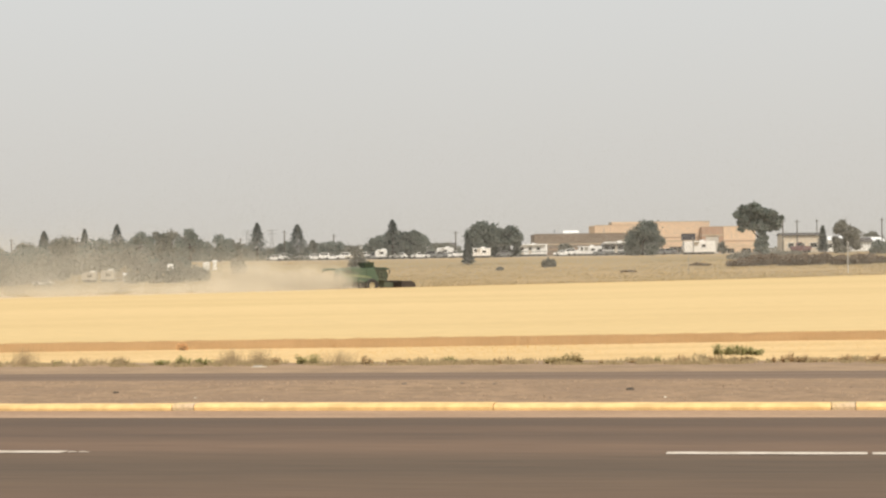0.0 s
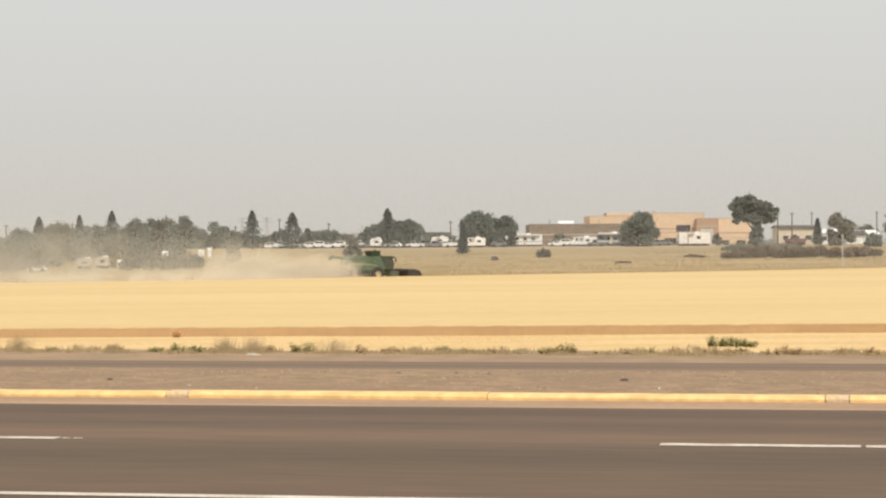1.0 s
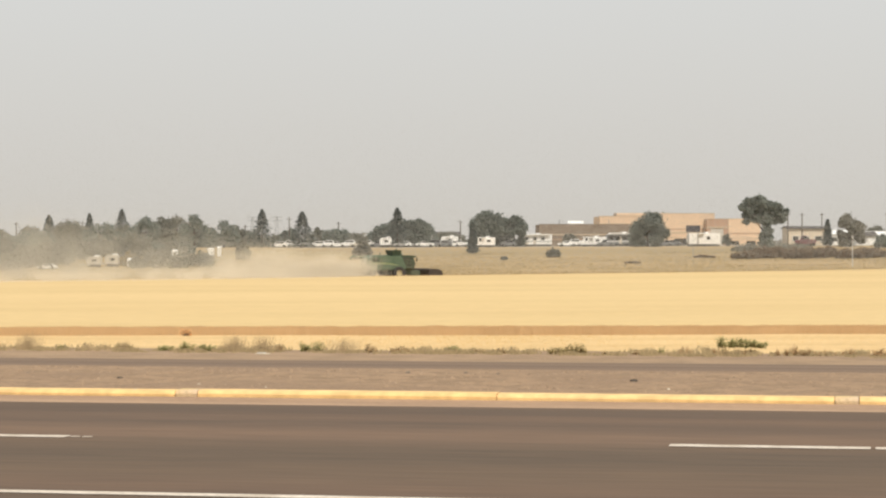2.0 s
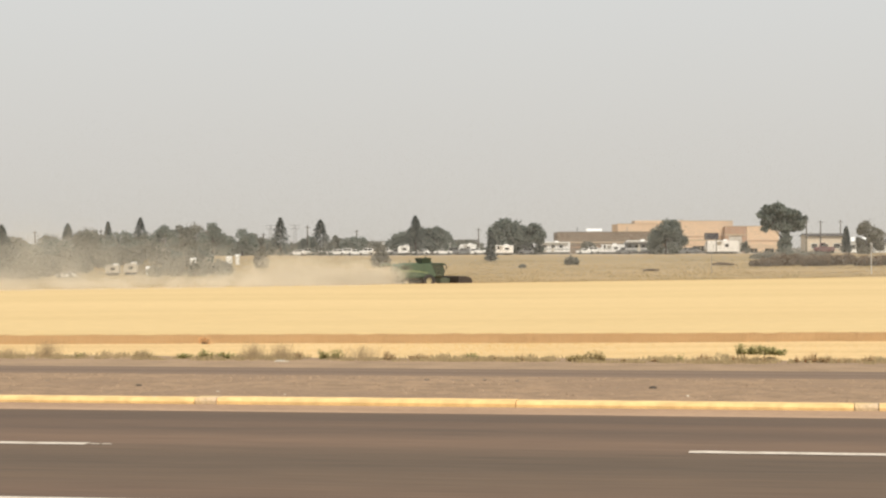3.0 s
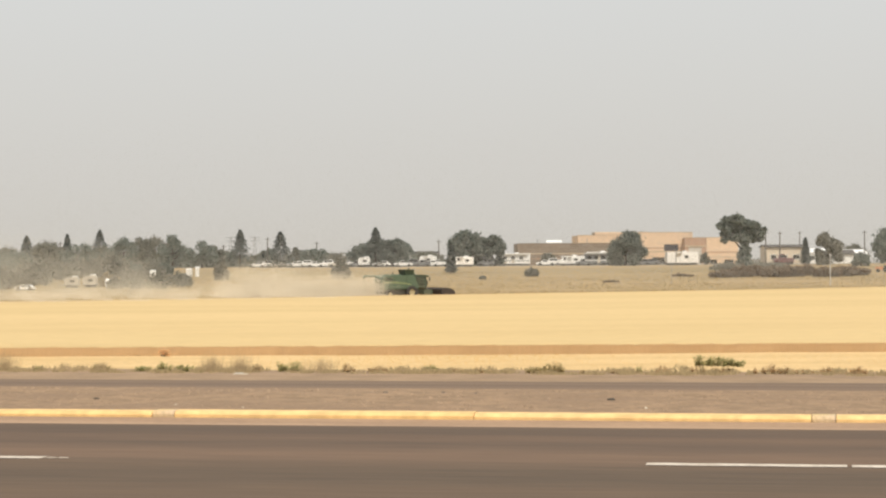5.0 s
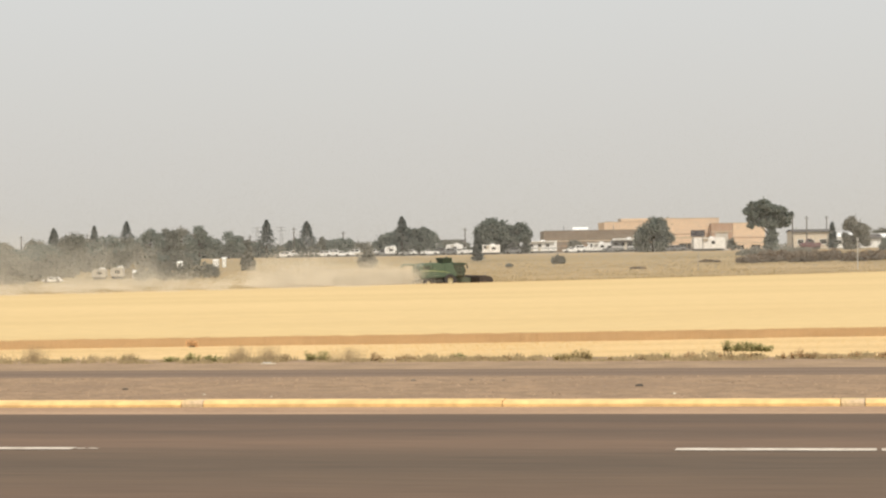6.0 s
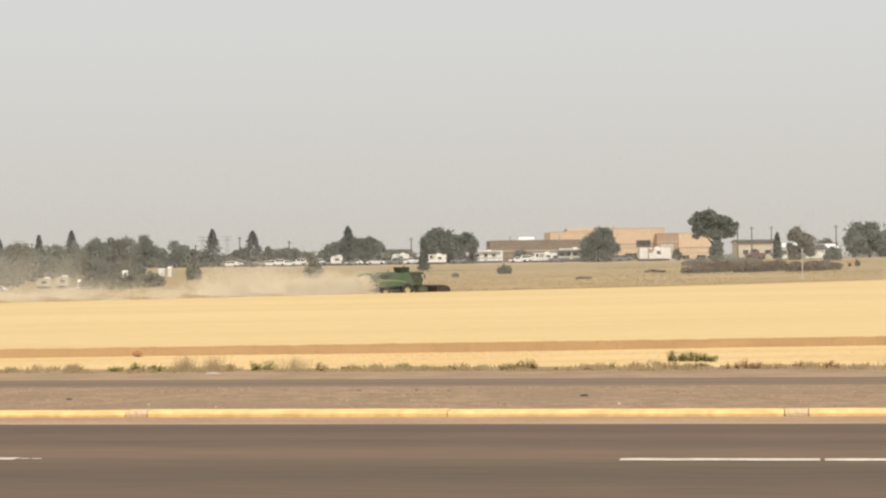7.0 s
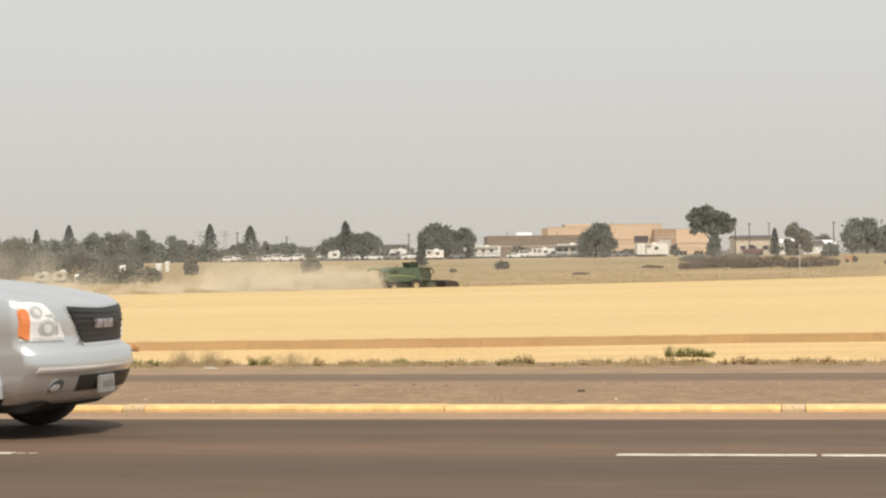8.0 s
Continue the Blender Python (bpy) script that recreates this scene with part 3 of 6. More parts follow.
def spruce(x, y, h, w, seed, label, leaves=5600):
    rnd = np.random.RandomState(seed)
    tree = tagged(new("spruce_tree"), label, "conifer")
    tree.location = (x, y, field_z(x, y) - 0.05)
    bm = bmesh.new()
    tube(bm, (0, 0, 0), (0, 0, h * 0.97), 0.018 * h, 0.004 * h, 7)
    verts, faces = [], []
    n = 26
    per = leaves // n // 7
    for i in range(n):
        k = (i + 0.5) / n
        z = h * (0.07 + 0.92 * k)
        reach = w * 0.80 * (1 - k) ** 0.75 * (0.9 + 0.2 * rnd.rand()) * min(1, 0.62 + 4 * k)
        for b in range(7):
            a = b * math.tau / 7 + i * 1.1 + rnd.uniform(-0.3, 0.3)
            reach_b = (reach + 0.08) * rnd.uniform(0.7, 1.15)
            tip = Vector((math.cos(a) * reach_b, math.sin(a) * reach_b, z - 0.18 * reach_b))
            if i % 3 == 0:
                tube(bm, (0, 0, z), tip * 0.9 + Vector((0, 0, z * 0.1)), 0.03, 0.01, 3, False)
            for _ in range(per):
                t = rnd.uniform(0.1, 1) ** 0.7
                c = Vector((tip.x * t, tip.y * t, z + (tip.z - z) * t + rnd.uniform(-0.12, 0.12)))
                out = Vector((math.cos(a + rnd.uniform(-0.6, 0.6)), math.sin(a + rnd.uniform(-0.6, 0.6)), rnd.uniform(-0.5, 0.3)))
                side = Vector((-out.y, out.x, rnd.uniform(-0.6, 0.6)))
                s = rnd.uniform(0.14, 0.30)
                q = len(verts)
                verts.extend([c - out * s, c + side * s * 0.5, c + out * s, c - side * s * 0.5])
                faces.append((q, q + 1, q + 2, q + 3))
    part("trunk", bm, BARK, tree)
    under("crown", verts, faces, NEEDLE, tree)


def shrub(x, y, h, w, seed, leaf, label, leaves=1500, z=None, name="shrub", size=None):
    rnd = np.random.RandomState(seed)
    bush = tagged(new(name), label, "shrub")
    bush.location = (x, y, (field_z(x, y) if z is None else z) - 0.03 * h)
    lobes = []
    n = 7 + int(rnd.randint(4))
    for i in range(n):
        px = (i / (n - 1) - 0.5) * 0.78 * w
        top = h * (1 - 0.45 * abs(2 * px / w) ** 2) * rnd.uniform(0.72, 1.0)
        s = w * rnd.uniform(0.10, 0.17)
        lobes.append((px, rnd.uniform(-0.2, 0.2) * w, top * 0.55, s, s, top * 0.47))
    bm = bmesh.new()
    for lo in lobes:
        tube(bm, (lo[0] * 0.3, lo[1] * 0.3, 0), (lo[0], lo[1], lo[2] * 1.3), 0.02 * h + 0.004, 0.006 * h + 0.002, 5)
    part("stem", bm, BARK, bush)
    v, f = leaf_cloud(rnd, lobes, leaves, size or (0.13 + 0.03 * h))
    under("foliage", v, f, leaf, bush)
    return bush


TREES = [  # x, y, height, width
    (-87.7, 470, 3.1, 6.9), (-84.9, 480, 2.9, 8.2), (-84.1, 500, 3.9, 7.3), (-80.5, 520, 6.3, 6.4), (-73.5, 520, 5.6, 7.6),
    (-63.4, 520, 7.0, 6.4), (-59.8, 525, 7.3, 5.9), (-51.3, 510, 7.5, 6.5), (-45.2, 515, 6.2, 6.3), (-42.7, 520, 5.1, 3.8),
    (-39.6, 520, 3.6, 3.0), (-31.6, 530, 4.5, 4.4), (-24.6, 520, 4.6, 3.6), (-20.6, 520, 4.3, 5.6), (-9.3, 515, 5.2, 6.3),
    (-6.1, 510, 6.8, 6.2), (-2.4, 510, 6.4, 5.7), (0.1, 520, 5.5, 4.3), (4.5, 560, 2.5, 4.7), (13.3, 500, 7.9, 7.8),
    (18.6, 500, 7.0, 5.6), (46.8, 490, 7.5, 6.9), (87.8, 480, 6.9, 5.2), (106.9, 500, 7.8, 9.8), (113.5, 580, 5.0, 5.5),
    (114.6, 510, 6.4, 7.5), (92.9, 470, 2.9, 3.4), (64.9, 500, 2.7, 2.0), (-103.1, 500, 4.6, 8.5), (-111.6, 500, 5.2, 8.5), (-123.7, 520, 6.0, 10.2),
]
for i, (x, y, h, w) in enumerate(TREES):
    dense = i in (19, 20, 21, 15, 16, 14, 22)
    broadleaf(x, y, h, w, 100 + i, LEAF_GREY if i == 22 else LEAF_DENSE if dense else LEAF_DARK if i % 3 else LEAF_OLIVE, "dark dense round-crowned tree by the parked vehicles" if dense else "hazy dark green broadleaf tree on dry grass", 0.03 if dense else 0.08, leaves=11000 if dense else 9000 if i in (23, 25) else 4200)
for i, (x, y, h, w) in enumerate([(-60.5, 560, 8.1, 5.5), (-56.0, 560, 7.6, 5.0), (32.1, 520, 2.9, 3.3), (-16.0, 540, 3.2, 5.0), (104.0, 560, 6.7, 4.8)]):
    broadleaf(x, y, h, w, 150 + i, LEAF_GREY, "thin pale grey-green tree behind the others", 0.2, leaves=2200)
BACK_ROW = [(-112 + 6.2 * i + 2.4 * math.sin(i * 2.3), 545 + 9 * math.sin(i * 1.7), 4.9 + 1.6 * math.sin(i * 3.1) - (2.5 if i > 12 else 1.5 if i > 10 else 0), 7.4 + 1.4 * math.sin(i * 1.3)) for i in range(21)]
# grey leaves at the left end partly imitate the dust veil there
for i, (x, y, h, w) in enumerate(BACK_ROW):
    broadleaf(x, y, h, w, 700 + i, LEAF_GREY if i < 6 and i % 3 else LEAF_OLIVE if i % 2 else LEAF_DARK, "low hazy tree in the hedge behind the yard", 0.02, leaves=2600)
# the lone tree: a spreading top on a leafy waist, and a bulge of growth round its foot
rnd_lone = random.Random(17)
LONE = []
for lx, lz, rx, rz in [(-4.6, 8.3, 1.0, 0.75), (-3.2, 9.4, 1.2, 0.9), (-1.3, 9.75, 1.35, 0.85), (0.4, 8.9, 1.2, 0.95), (2.1, 8.5, 1.2, 0.85), (3.6, 7.4, 0.9, 0.85), (2.9, 5.95, 0.9, 0.75), (1.0, 7.1, 1.4, 1.2),
                       (-1.0, 7.1, 1.1, 1.0), (-3.8, 6.6, 0.9, 0.75), (-4.1, 5.5, 0.6, 0.55), (-2.2, 5.95, 1.0, 0.7), (-0.5, 5.9, 1.0, 0.9), (1.9, 5.4, 0.7, 0.55), (0.2, 5.0, 0.85, 0.8),
                       (0.2, 3.9, 0.65, 0.9), (0.8, 3.5, 0.55, 0.5), (0.1, 2.3, 1.35, 1.1), (0.1, 1.2, 1.5, 1.0), (-1.9, 7.9, 0.9, 0.8), (-3.3, 7.7, 0.9, 0.6), (2.4, 7.0, 1.0, 0.8), (0.1, 6.2, 1.3, 0.8), (0.15, 4.5, 0.7, 0.9), (0.1, 3.2, 0.8, 0.8)]:
    for k in range(6):  # each limb ends in ragged sprays
        a, q = k * 1.05 + lx, rnd_lone.uniform(0.35, 0.75)
        s = rnd_lone.uniform(0.42, 0.62)
        LONE.append((lx + rx * q * math.cos(a), rnd_lone.uniform(-1.1, 1.1) * rx, lz + rz * q * math.sin(a), rx * s, rx * s, rz * s))
broadleaf(69.0, 470, 11.1, 10.1, 171, LEAF_DARK, "tall lone tree with spreading crown and leafy trunk", 0.2, LONE, 15000)
for i, (x, y, h, w) in enumerate([(-97.9, 510, 7.4, 3.7), (-86.6, 530, 7.8, 3.4), (-81.7, 560, 8.6, 2.7), (-71.2, 540, 9.2, 4.2), (-35.7, 500, 8.5, 3.9), (-27.0, 500, 8.0, 4.4),
                                  (-6.5, 505, 8.8, 4.2), (8.75, 445, 6.2, 1.6), (85.0, 490, 5.8, 1.7), (-31.9, 520, 3.8, 2.3), (-19.4, 545, 2.8, 2.1), (-17.6, 545, 2.8, 2.1)]):
    spruce(x, y, h, w, 200 + i, "dark pointed spruce standing on dry grass")
for i, (x, y, h, w) in enumerate([(-79.5, 395, 5.1, 9.6), (-72.3, 390, 4.8, 8.6), (-69.3, 400, 4.2, 6.8), (-66.5, 410, 4.5, 7.0), (-65.0, 430, 4.3, 8.4), (-61.2, 440, 4.1, 8.6), (-56.1, 440, 4.7, 7.5), (-53.2, 450, 3.5, 6.6), (-47.2, 430, 3.2, 5.3)]):
    shrub(x, y, h, w, 230 + i, LEAF_GREY, "large grey-green willow bush at the field edge", 3000)
# the first bush's paler leaf imitates dust hanging before it
for i, (x, y, h, w) in enumerate([(-33.8, 425, 4.6, 2.7), (-39.2, 400, 2.9, 4.9), (-42.4, 395, 2.9, 3.3), (-45.7, 395, 2.4, 2.9), (23.5, 430, 1.8, 2.7), (14.0, 420, 0.7, 1.2)]):
    shrub(x, y, h, w, 250 + i, LEAF_GREY if i > 2 or i == 0 else LEAF_OLIVE, "dark hazy bush in dry grass", 1400)
for i, (x, y, h, w) in enumerate([(-49.7, 420, 2.5, 3.1), (-11.9, 425, 3.9, 3.3), (-49.6, 395, 2.4, 2.5), (62.8, 450, 1.8, 6.6), (71.0, 450, 1.7, 8.8)]):
    shrub(x, y, h, w, 270 + i, LEAF_GREY, "pale dry bush in the grass", 1200)


for i, (x, y, h, w, m) in enumerate([(-56.3, 446, 3.4, 4.6, LEAF_OLIVE), (-52.9, 448, 3.0, 4.4, LEAF_DARK), (-49.6, 450, 3.3, 4.2, LEAF_OLIVE), (-46.4, 447, 2.9, 3.6, LEAF_DARK), (-60.0, 450, 3.2, 4.6, LEAF_GREY)]):
    shrub(x, y, h, w, 330 + i, m, "hazy bush along the edge of the yard", 1800)
for i, (x, y, h, w) in enumerate([(-74.5, 396, 3.4, 5.6), (-70.3, 398, 2.9, 4.6)]):
    shrub(x, y, h, w, 340 + i, LEAF_GREY, "pale grey-green willow bush at the field edge", 2000)


def build_brush_row():
    for i in range(9):
        x = 58.0 + i * 3.1
        shrub(x, 420 + (i % 3) * 2, (1.5 if i == 0 else 2.4 - 0.05 * i), 5.4, 290 + i, BRUSH, "low row of dry brown brush", 4200, size=0.15)
    for i, (x, y, h, w) in enumerate([(51.0, 425, 0.6, 4.0), (96.5, 425, 1.6, 4.0), (97.0, 428, 1.4, 5.0), (36.0, 405, 0.4, 3.0)]):
        shrub(x, y, h, w, 310 + i, BRUSH, "low row of dry brown brush", 700)


build_brush_row()
shrub(-14.7, 141.0, 0.66, 0.8, 320, WEED_BROWN_FAR, "brown weed clump standing in the wheat edge", 500, size=0.035)


def build_far_woods():
    """A low far line of trees beyond the town edge."""
    rnd = np.random.RandomState(61)
    lobes = []
    for k in range(150):
        x = -270 + 3.7 * k + rnd.uniform(-1.5, 1.5)
        y = 760 + rnd.uniform(-25, 25)
        h = 3.2 + 1.5 * noise.noise((x * 0.05, 3, 0)) + rnd.uniform(-0.5, 0.7)
        lobes.append((x, y, field_z(x, y) + h * 0.5, 3.4, 3.0, h * 0.5))
    v, f = leaf_cloud(rnd, lobes, 15000, 0.42)
    tagged(from_arrays("far_woods", v, f, LEAF_GREY), "low hazy line of distant trees", "woods", kind="stuff")


build_far_woods()


def build_dry_grass():
    """Tall dry grass over the rise, and a ragged line of it behind the wheat."""
    rnd = np.random.RandomState(12)
    n = 45000
    y = 325 + 150 * rnd.uniform(0, 1, n) ** 0.9
    x = rnd.uniform(-0.235, 0.235, n) * y
    keep = y > 330 + 0.466 * x
    x, y = x[keep], y[keep]
    h, w = rnd.uniform(0.04, 0.13, len(x)), rnd.uniform(0.03, 0.07, len(x))
    verts, faces = [], []
    for i in range(len(x)):
        z = ground_z(x[i], y[i]) - 0.02
        k = len(verts)
        verts.extend([(x[i] - w[i], y[i], z), (x[i] + w[i], y[i], z), (x[i] + w[i] * 0.4, y[i] + 0.05, z + h[i])])
        faces.append((k, k + 1, k + 2))
    tagged(from_arrays("dry_grass", verts, faces, DRY_GRASS_BLADE), "tall dry tan grass behind the wheat", "grass", kind="stuff")
    verts, faces = [], []
    for _ in range(46000):
        yy = 322 + 125 * rnd.uniform() ** 1.1
        xx = rnd.uniform(-0.235, 0.235) * yy
        yy += 0.3 * xx
        if yy < 331 + 0.466 * xx or noise.noise((xx * 0.05, yy * 0.12, 6)) < (0.05 if yy > 428 else -0.3):
            continue
        z, hh, ww, k = ground_z(xx, yy) - 0.02, rnd.uniform(0.07, 0.20), rnd.uniform(0.04, 0.09), len(verts)
        verts.extend([(xx - ww, yy, z), (xx + ww, yy, z), (xx + ww * 0.4, yy + 0.05, z + hh)])
        faces.append((k, k + 1, k + 2))
    tagged(from_arrays("olive_grass", verts, faces, OLIVE_BLADE), "patches of taller olive grass behind the wheat", "grass", kind="stuff")


OLIVE_BLADE = leaf_material("olive grass blade", (0.335, 0.262, 0.125), (0.29, 0.225, 0.107))
DRY_GRASS_BLADE = leaf_material("dry grass blade", (0.44, 0.335, 0.185), (0.39, 0.30, 0.16))
build_dry_grass()


# ---- combine harvester ----
def wheel(parent, x, y, z, r, width, rim_r, rim_mat, lugs, tyre_label, out):
    """A wheel that turns on its thing; out is the side (+1, -1) on which the dish shows."""
    ob = new("wheel")
    ob.parent = parent
    ob.location = (x, y, z)
    h = width / 2
    bm = bmesh.new()
    ring_body(bm, [(rim_r, -h * 0.8), (r * 0.88, -h), (r * 0.97, -h * 0.85), (r, -h * 0.5), (r, h * 0.5), (r * 0.97, h * 0.85), (r * 0.88, h), (rim_r, h * 0.8)], 28, False)
    for i in range(lugs):
        a = i * math.tau / lugs
        c, s = math.cos(a), math.sin(a)
        t0, t1 = Vector((c * r * 0.97, -h * 0.9, s * r * 0.97)), Vector((math.cos(a + 0.12) * r * 1.0, 0.05, math.sin(a + 0.12) * r * 1.0))
        tube(bm, t0, t1, 0.035 * r, 0.035 * r, 4)
        tube(bm, t1, Vector((c * r * 0.97, h * 0.9, s * r * 0.97)), 0.035 * r, 0.035 * r, 4)
    tyre = part("tyre", bm, RUBBER, ob, tyre_label)
    bm = bmesh.new()
    ring_body(bm, [(0.04, out * h * 0.55), (rim_r * 0.3, out * h * 0.55), (rim_r * 0.35, out * h * 0.35), (rim_r * 0.8, out * h * 0.3), (rim_r * 0.92, out * h * 0.78), (rim_r * 1.01, out * h * 0.8), (rim_r * 1.0, -out * h * 0.7)], 24)
    for i in range(6):
        a = i * math.tau / 6
        p = Vector((math.cos(a) * rim_r * 0.22, out * h * 0.55, math.sin(a) * rim_r * 0.22))
        tube(bm, p, p + Vector((0, out * 0.03, 0)), 0.02, 0.02, 6)
    part("rim", bm, rim_mat, ob)
    return ob


REEL_AT = (4.85, 0.0, 1.04)


def build_combine():
    c = tagged(new("combine_harvester"), "dusty green combine harvester, paled for haze, with dark header cutting wheat", "combine harvester")
    bm = bmesh.new()
    prism(bm, [(-4.35, 1.3), (-4.7, 1.75), (-4.72, 2.6), (-4.5, 3.15), (-4.1, 3.32), (-1.0, 3.42), (0.35, 3.42), (0.62, 3.1), (1.25, 1.75), (1.1, 1.45), (-0.9, 1.45), (-3.4, 1.5), (-3.9, 1.25)], -1.42, 1.42, 0.1)
    body = part("body", bm, COMBINE_GREEN, c, smooth=False)
    for y in (-1.45, 1.42):
        bm = bmesh.new()
        prism(bm, [(-4.35, 2.28), (-2.6, 2.30), (-0.9, 2.16), (0.1, 1.98), (0.1, 2.06), (-0.9, 2.28), (-2.6, 2.44), (-4.35, 2.40)], y, y + 0.03)
        part("side_stripe", bm, STRIPE_GREEN, body, "faded yellow-green side stripe")
        for x0, x1, z0, z1 in ((-4.45, -3.2, 1.75, 2.22), (-3.1, -1.55, 1.62, 2.22), (-1.45, 0.3, 1.6, 2.05)):
            bm = bmesh.new()
            box(bm, x0, x1, y - 0.005, y + 0.035, z0, z1, 0.012)
            part("side_panel", bm, COMBINE_GREEN, body)
        bm = bmesh.new()
        for k in range(6):
            box(bm, -4.1, -3.0, y - 0.004, y + 0.034, 2.62 + 0.085 * k, 2.665 + 0.085 * k)
        part("air_grille", bm, COMBINE_DARK, body)
        for x0 in (-2.7, -0.75):
            bm = bmesh.new()
            box(bm, x0, x0 + 0.03, y - 0.006, y + 0.036, 1.6, 3.3)
            part("panel_seam", bm, COMBINE_DARK, body)
    bm = bmesh.new()
    prism(bm, [(-3.9, 0.85), (-4.1, 1.45), (1.0, 1.55), (1.5, 0.85), (0.4, 0.6), (-3.4, 0.65)], -1.15, 1.15, 0.04)
    part("chassis", bm, COMBINE_DARK, c)
    bm = bmesh.new()
    a = [(-0.75, -1.0, 3.35), (0.4, -1.0, 3.35), (0.4, 1.0, 3.35), (-0.75, 1.0, 3.35)]
    b = [(-0.95, -1.2, 4.22), (0.58, -1.2, 4.22), (0.58, 1.2, 4.22), (-0.95, 1.2, 4.22)]
    va, vb = [bm.verts.new(p) for p in a], [bm.verts.new(p) for p in b]
    vi = [bm.verts.new((p[0] * 0.94, p[1] * 0.95, 4.22)) for p in b]
    vd = [bm.verts.new((p[0] * 0.9, p[1] * 0.9, 3.7)) for p in a]
    for i in range(4):
        j = (i + 1) % 4
        bm.faces.new((va[i], va[j], vb[j], vb[i]))
        bm.faces.new((vb[i], vb[j], vi[j], vi[i]))
        bm.faces.new((vi[i], vi[j], vd[j], vd[i]))
    bm.faces.new(vd)
    bmesh.ops.recalc_face_normals(bm, faces=bm.faces)
    tank = part("grain_tank", bm, TANK_GREEN, c, "dark flared grain tank extension")
    for y in (-1.21, 1.19):
        for x in (-0.6, -0.2, 0.2):
            bm = bmesh.new()
            box(bm, x, x + 0.05, y - 0.01, y + 0.02, 3.9, 4.27)
            part("tank_rib", bm, TANK_GREEN, tank)
    bm = bmesh.new()
    tube(bm, (0.05, 0.1, 3.7), (0.3, 0.1, 4.4), 0.12, 0.12, 8)
    part("filling_auger", bm, TANK_GREEN, tank)
    bm = bmesh.new()
    prism(bm, [(-4.0, 3.28), (-3.8, 3.5), (-1.5, 3.55), (-1.3, 3.38)], -1.0, 1.0, 0.05)
    deck = part("engine_deck", bm, COMBINE_GREEN, c)
    bm = bmesh.new()
    tube(bm, (-2.0, 0.7, 3.5), (-2.0, 0.7, 3.85), 0.07)
    part("exhaust_pipe", bm, COMBINE_DARK, deck)
    # cab
    bm = bmesh.new()
    prism(bm, [(0.9, 1.45), (0.7, 3.2), (2.55, 3.2), (2.9, 2.3), (2.6, 1.45)], -0.92, 0.92, 0.05)
    cab = part("cab", bm, CAB_GLASS, c, "dark glazed driver's cab")
    bm = bmesh.new()
    prism(bm, [(0.55, 3.2), (0.5, 3.38), (0.9, 3.5), (2.4, 3.46), (3.0, 3.34), (3.03, 3.2), (2.5, 3.16)], -0.95, 0.95, 0.03)
    part("cab_roof", bm, TANK_GREEN, cab)
    for y in (-0.94, 0.94):
        for px, lean in ((0.78, 0.14), (2.45, 0.1)):
            bm = bmesh.new()
            tube(bm, (px + lean, y, 1.75), (px, y, 3.22), 0.055, seg=5)
            part("cab_post", bm, COMBINE_GREEN, cab)
        bm = bmesh.new()
        tube(bm, (2.3, y, 3.2), (2.75, y * 1.75, 3.1), 0.025, seg=5)
        box(bm, 2.72, 2.79, y * 1.75 - 0.14, y * 1.75 + 0.14, 2.55, 3.12, 0.015)
        part("mirror", bm, COMBINE_DARK, cab)
    # sloped access cover and beacon between tank and cab
    bm = bmesh.new()
    prism(bm, [(0.45, 3.35), (0.5, 4.05), (0.7, 4.0), (1.15, 3.4)], -0.5, 0.75, 0.04)
    part("tank_cover", bm, COMBINE_GREEN, c)
    bm = bmesh.new()
    for y in (1.25, 1.65):
        tube(bm, (1.8, y, 0.7), (1.5, y, 1.9), 0.03, seg=5)
    for k in range(5):
        tube(bm, (1.77 - 0.06 * k, 1.25, 0.85 + 0.24 * k), (1.77 - 0.06 * k, 1.65, 0.85 + 0.24 * k), 0.025, seg=5)
    part("ladder", bm, COMBINE_DARK, c)
    bm = bmesh.new()
    for y in (-1.4, -0.95):
        for x in (1.3, 2.1):
            tube(bm, (x, y, 1.9), (x, y, 2.8), 0.025, seg=5)
    for z in (2.35, 2.8):
        tube(bm, (1.3, -1.4, z), (2.1, -1.4, z), 0.025, seg=5)
    box(bm, 1.2, 2.2, -1.45, -0.85, 1.72, 1.82)
    part("platform_rail", bm, COMBINE_GREEN, c)
    bm = bmesh.new()
    tube(bm, (0.2, 1.55, 3.15), (-5.9, 1.62, 3.3), 0.19, 0.18, 12)
    tube(bm, (-5.9, 1.62, 3.3), (-6.25, 1.62, 3.0), 0.18, 0.22, 12)
    part("unloading_auger", bm, COMBINE_GREEN, c, "folded green unloading tube")
    bm = bmesh.new()
    prism(bm, [(-4.3, 1.45), (-4.75, 1.05), (-4.6, 0.75), (-3.8, 0.9)], -1.1, 1.1, 0.03)
    part("straw_chopper", bm, COMBINE_DARK, c)
    # feeder and header
    bm = bmesh.new()
    prism(bm, [(0.9, 1.75), (3.7, 1.25), (3.7, 0.45), (0.9, 0.8)], -0.75, 0.75, 0.04)
    part("feeder_house", bm, FEEDER_GREEN, c)
    head = new("header")
    head.parent = c
    tagged(head, "dark wide cutting header")
    bm = bmesh.new()
    prism(bm, [(3.7, 0.25), (3.7, 1.38), (3.85, 1.38), (3.9, 0.50), (4.6, 0.32), (5.25, 0.24), (5.25, 0.2)], -3.7, 3.7)
    part("trough", bm, REEL_METAL, head)
    bm = bmesh.new()
    tube(bm, (4.35, -3.6, 0.68), (4.35, 3.6, 0.68), 0.28, seg=14)
    part("auger", bm, REEL_METAL, head)
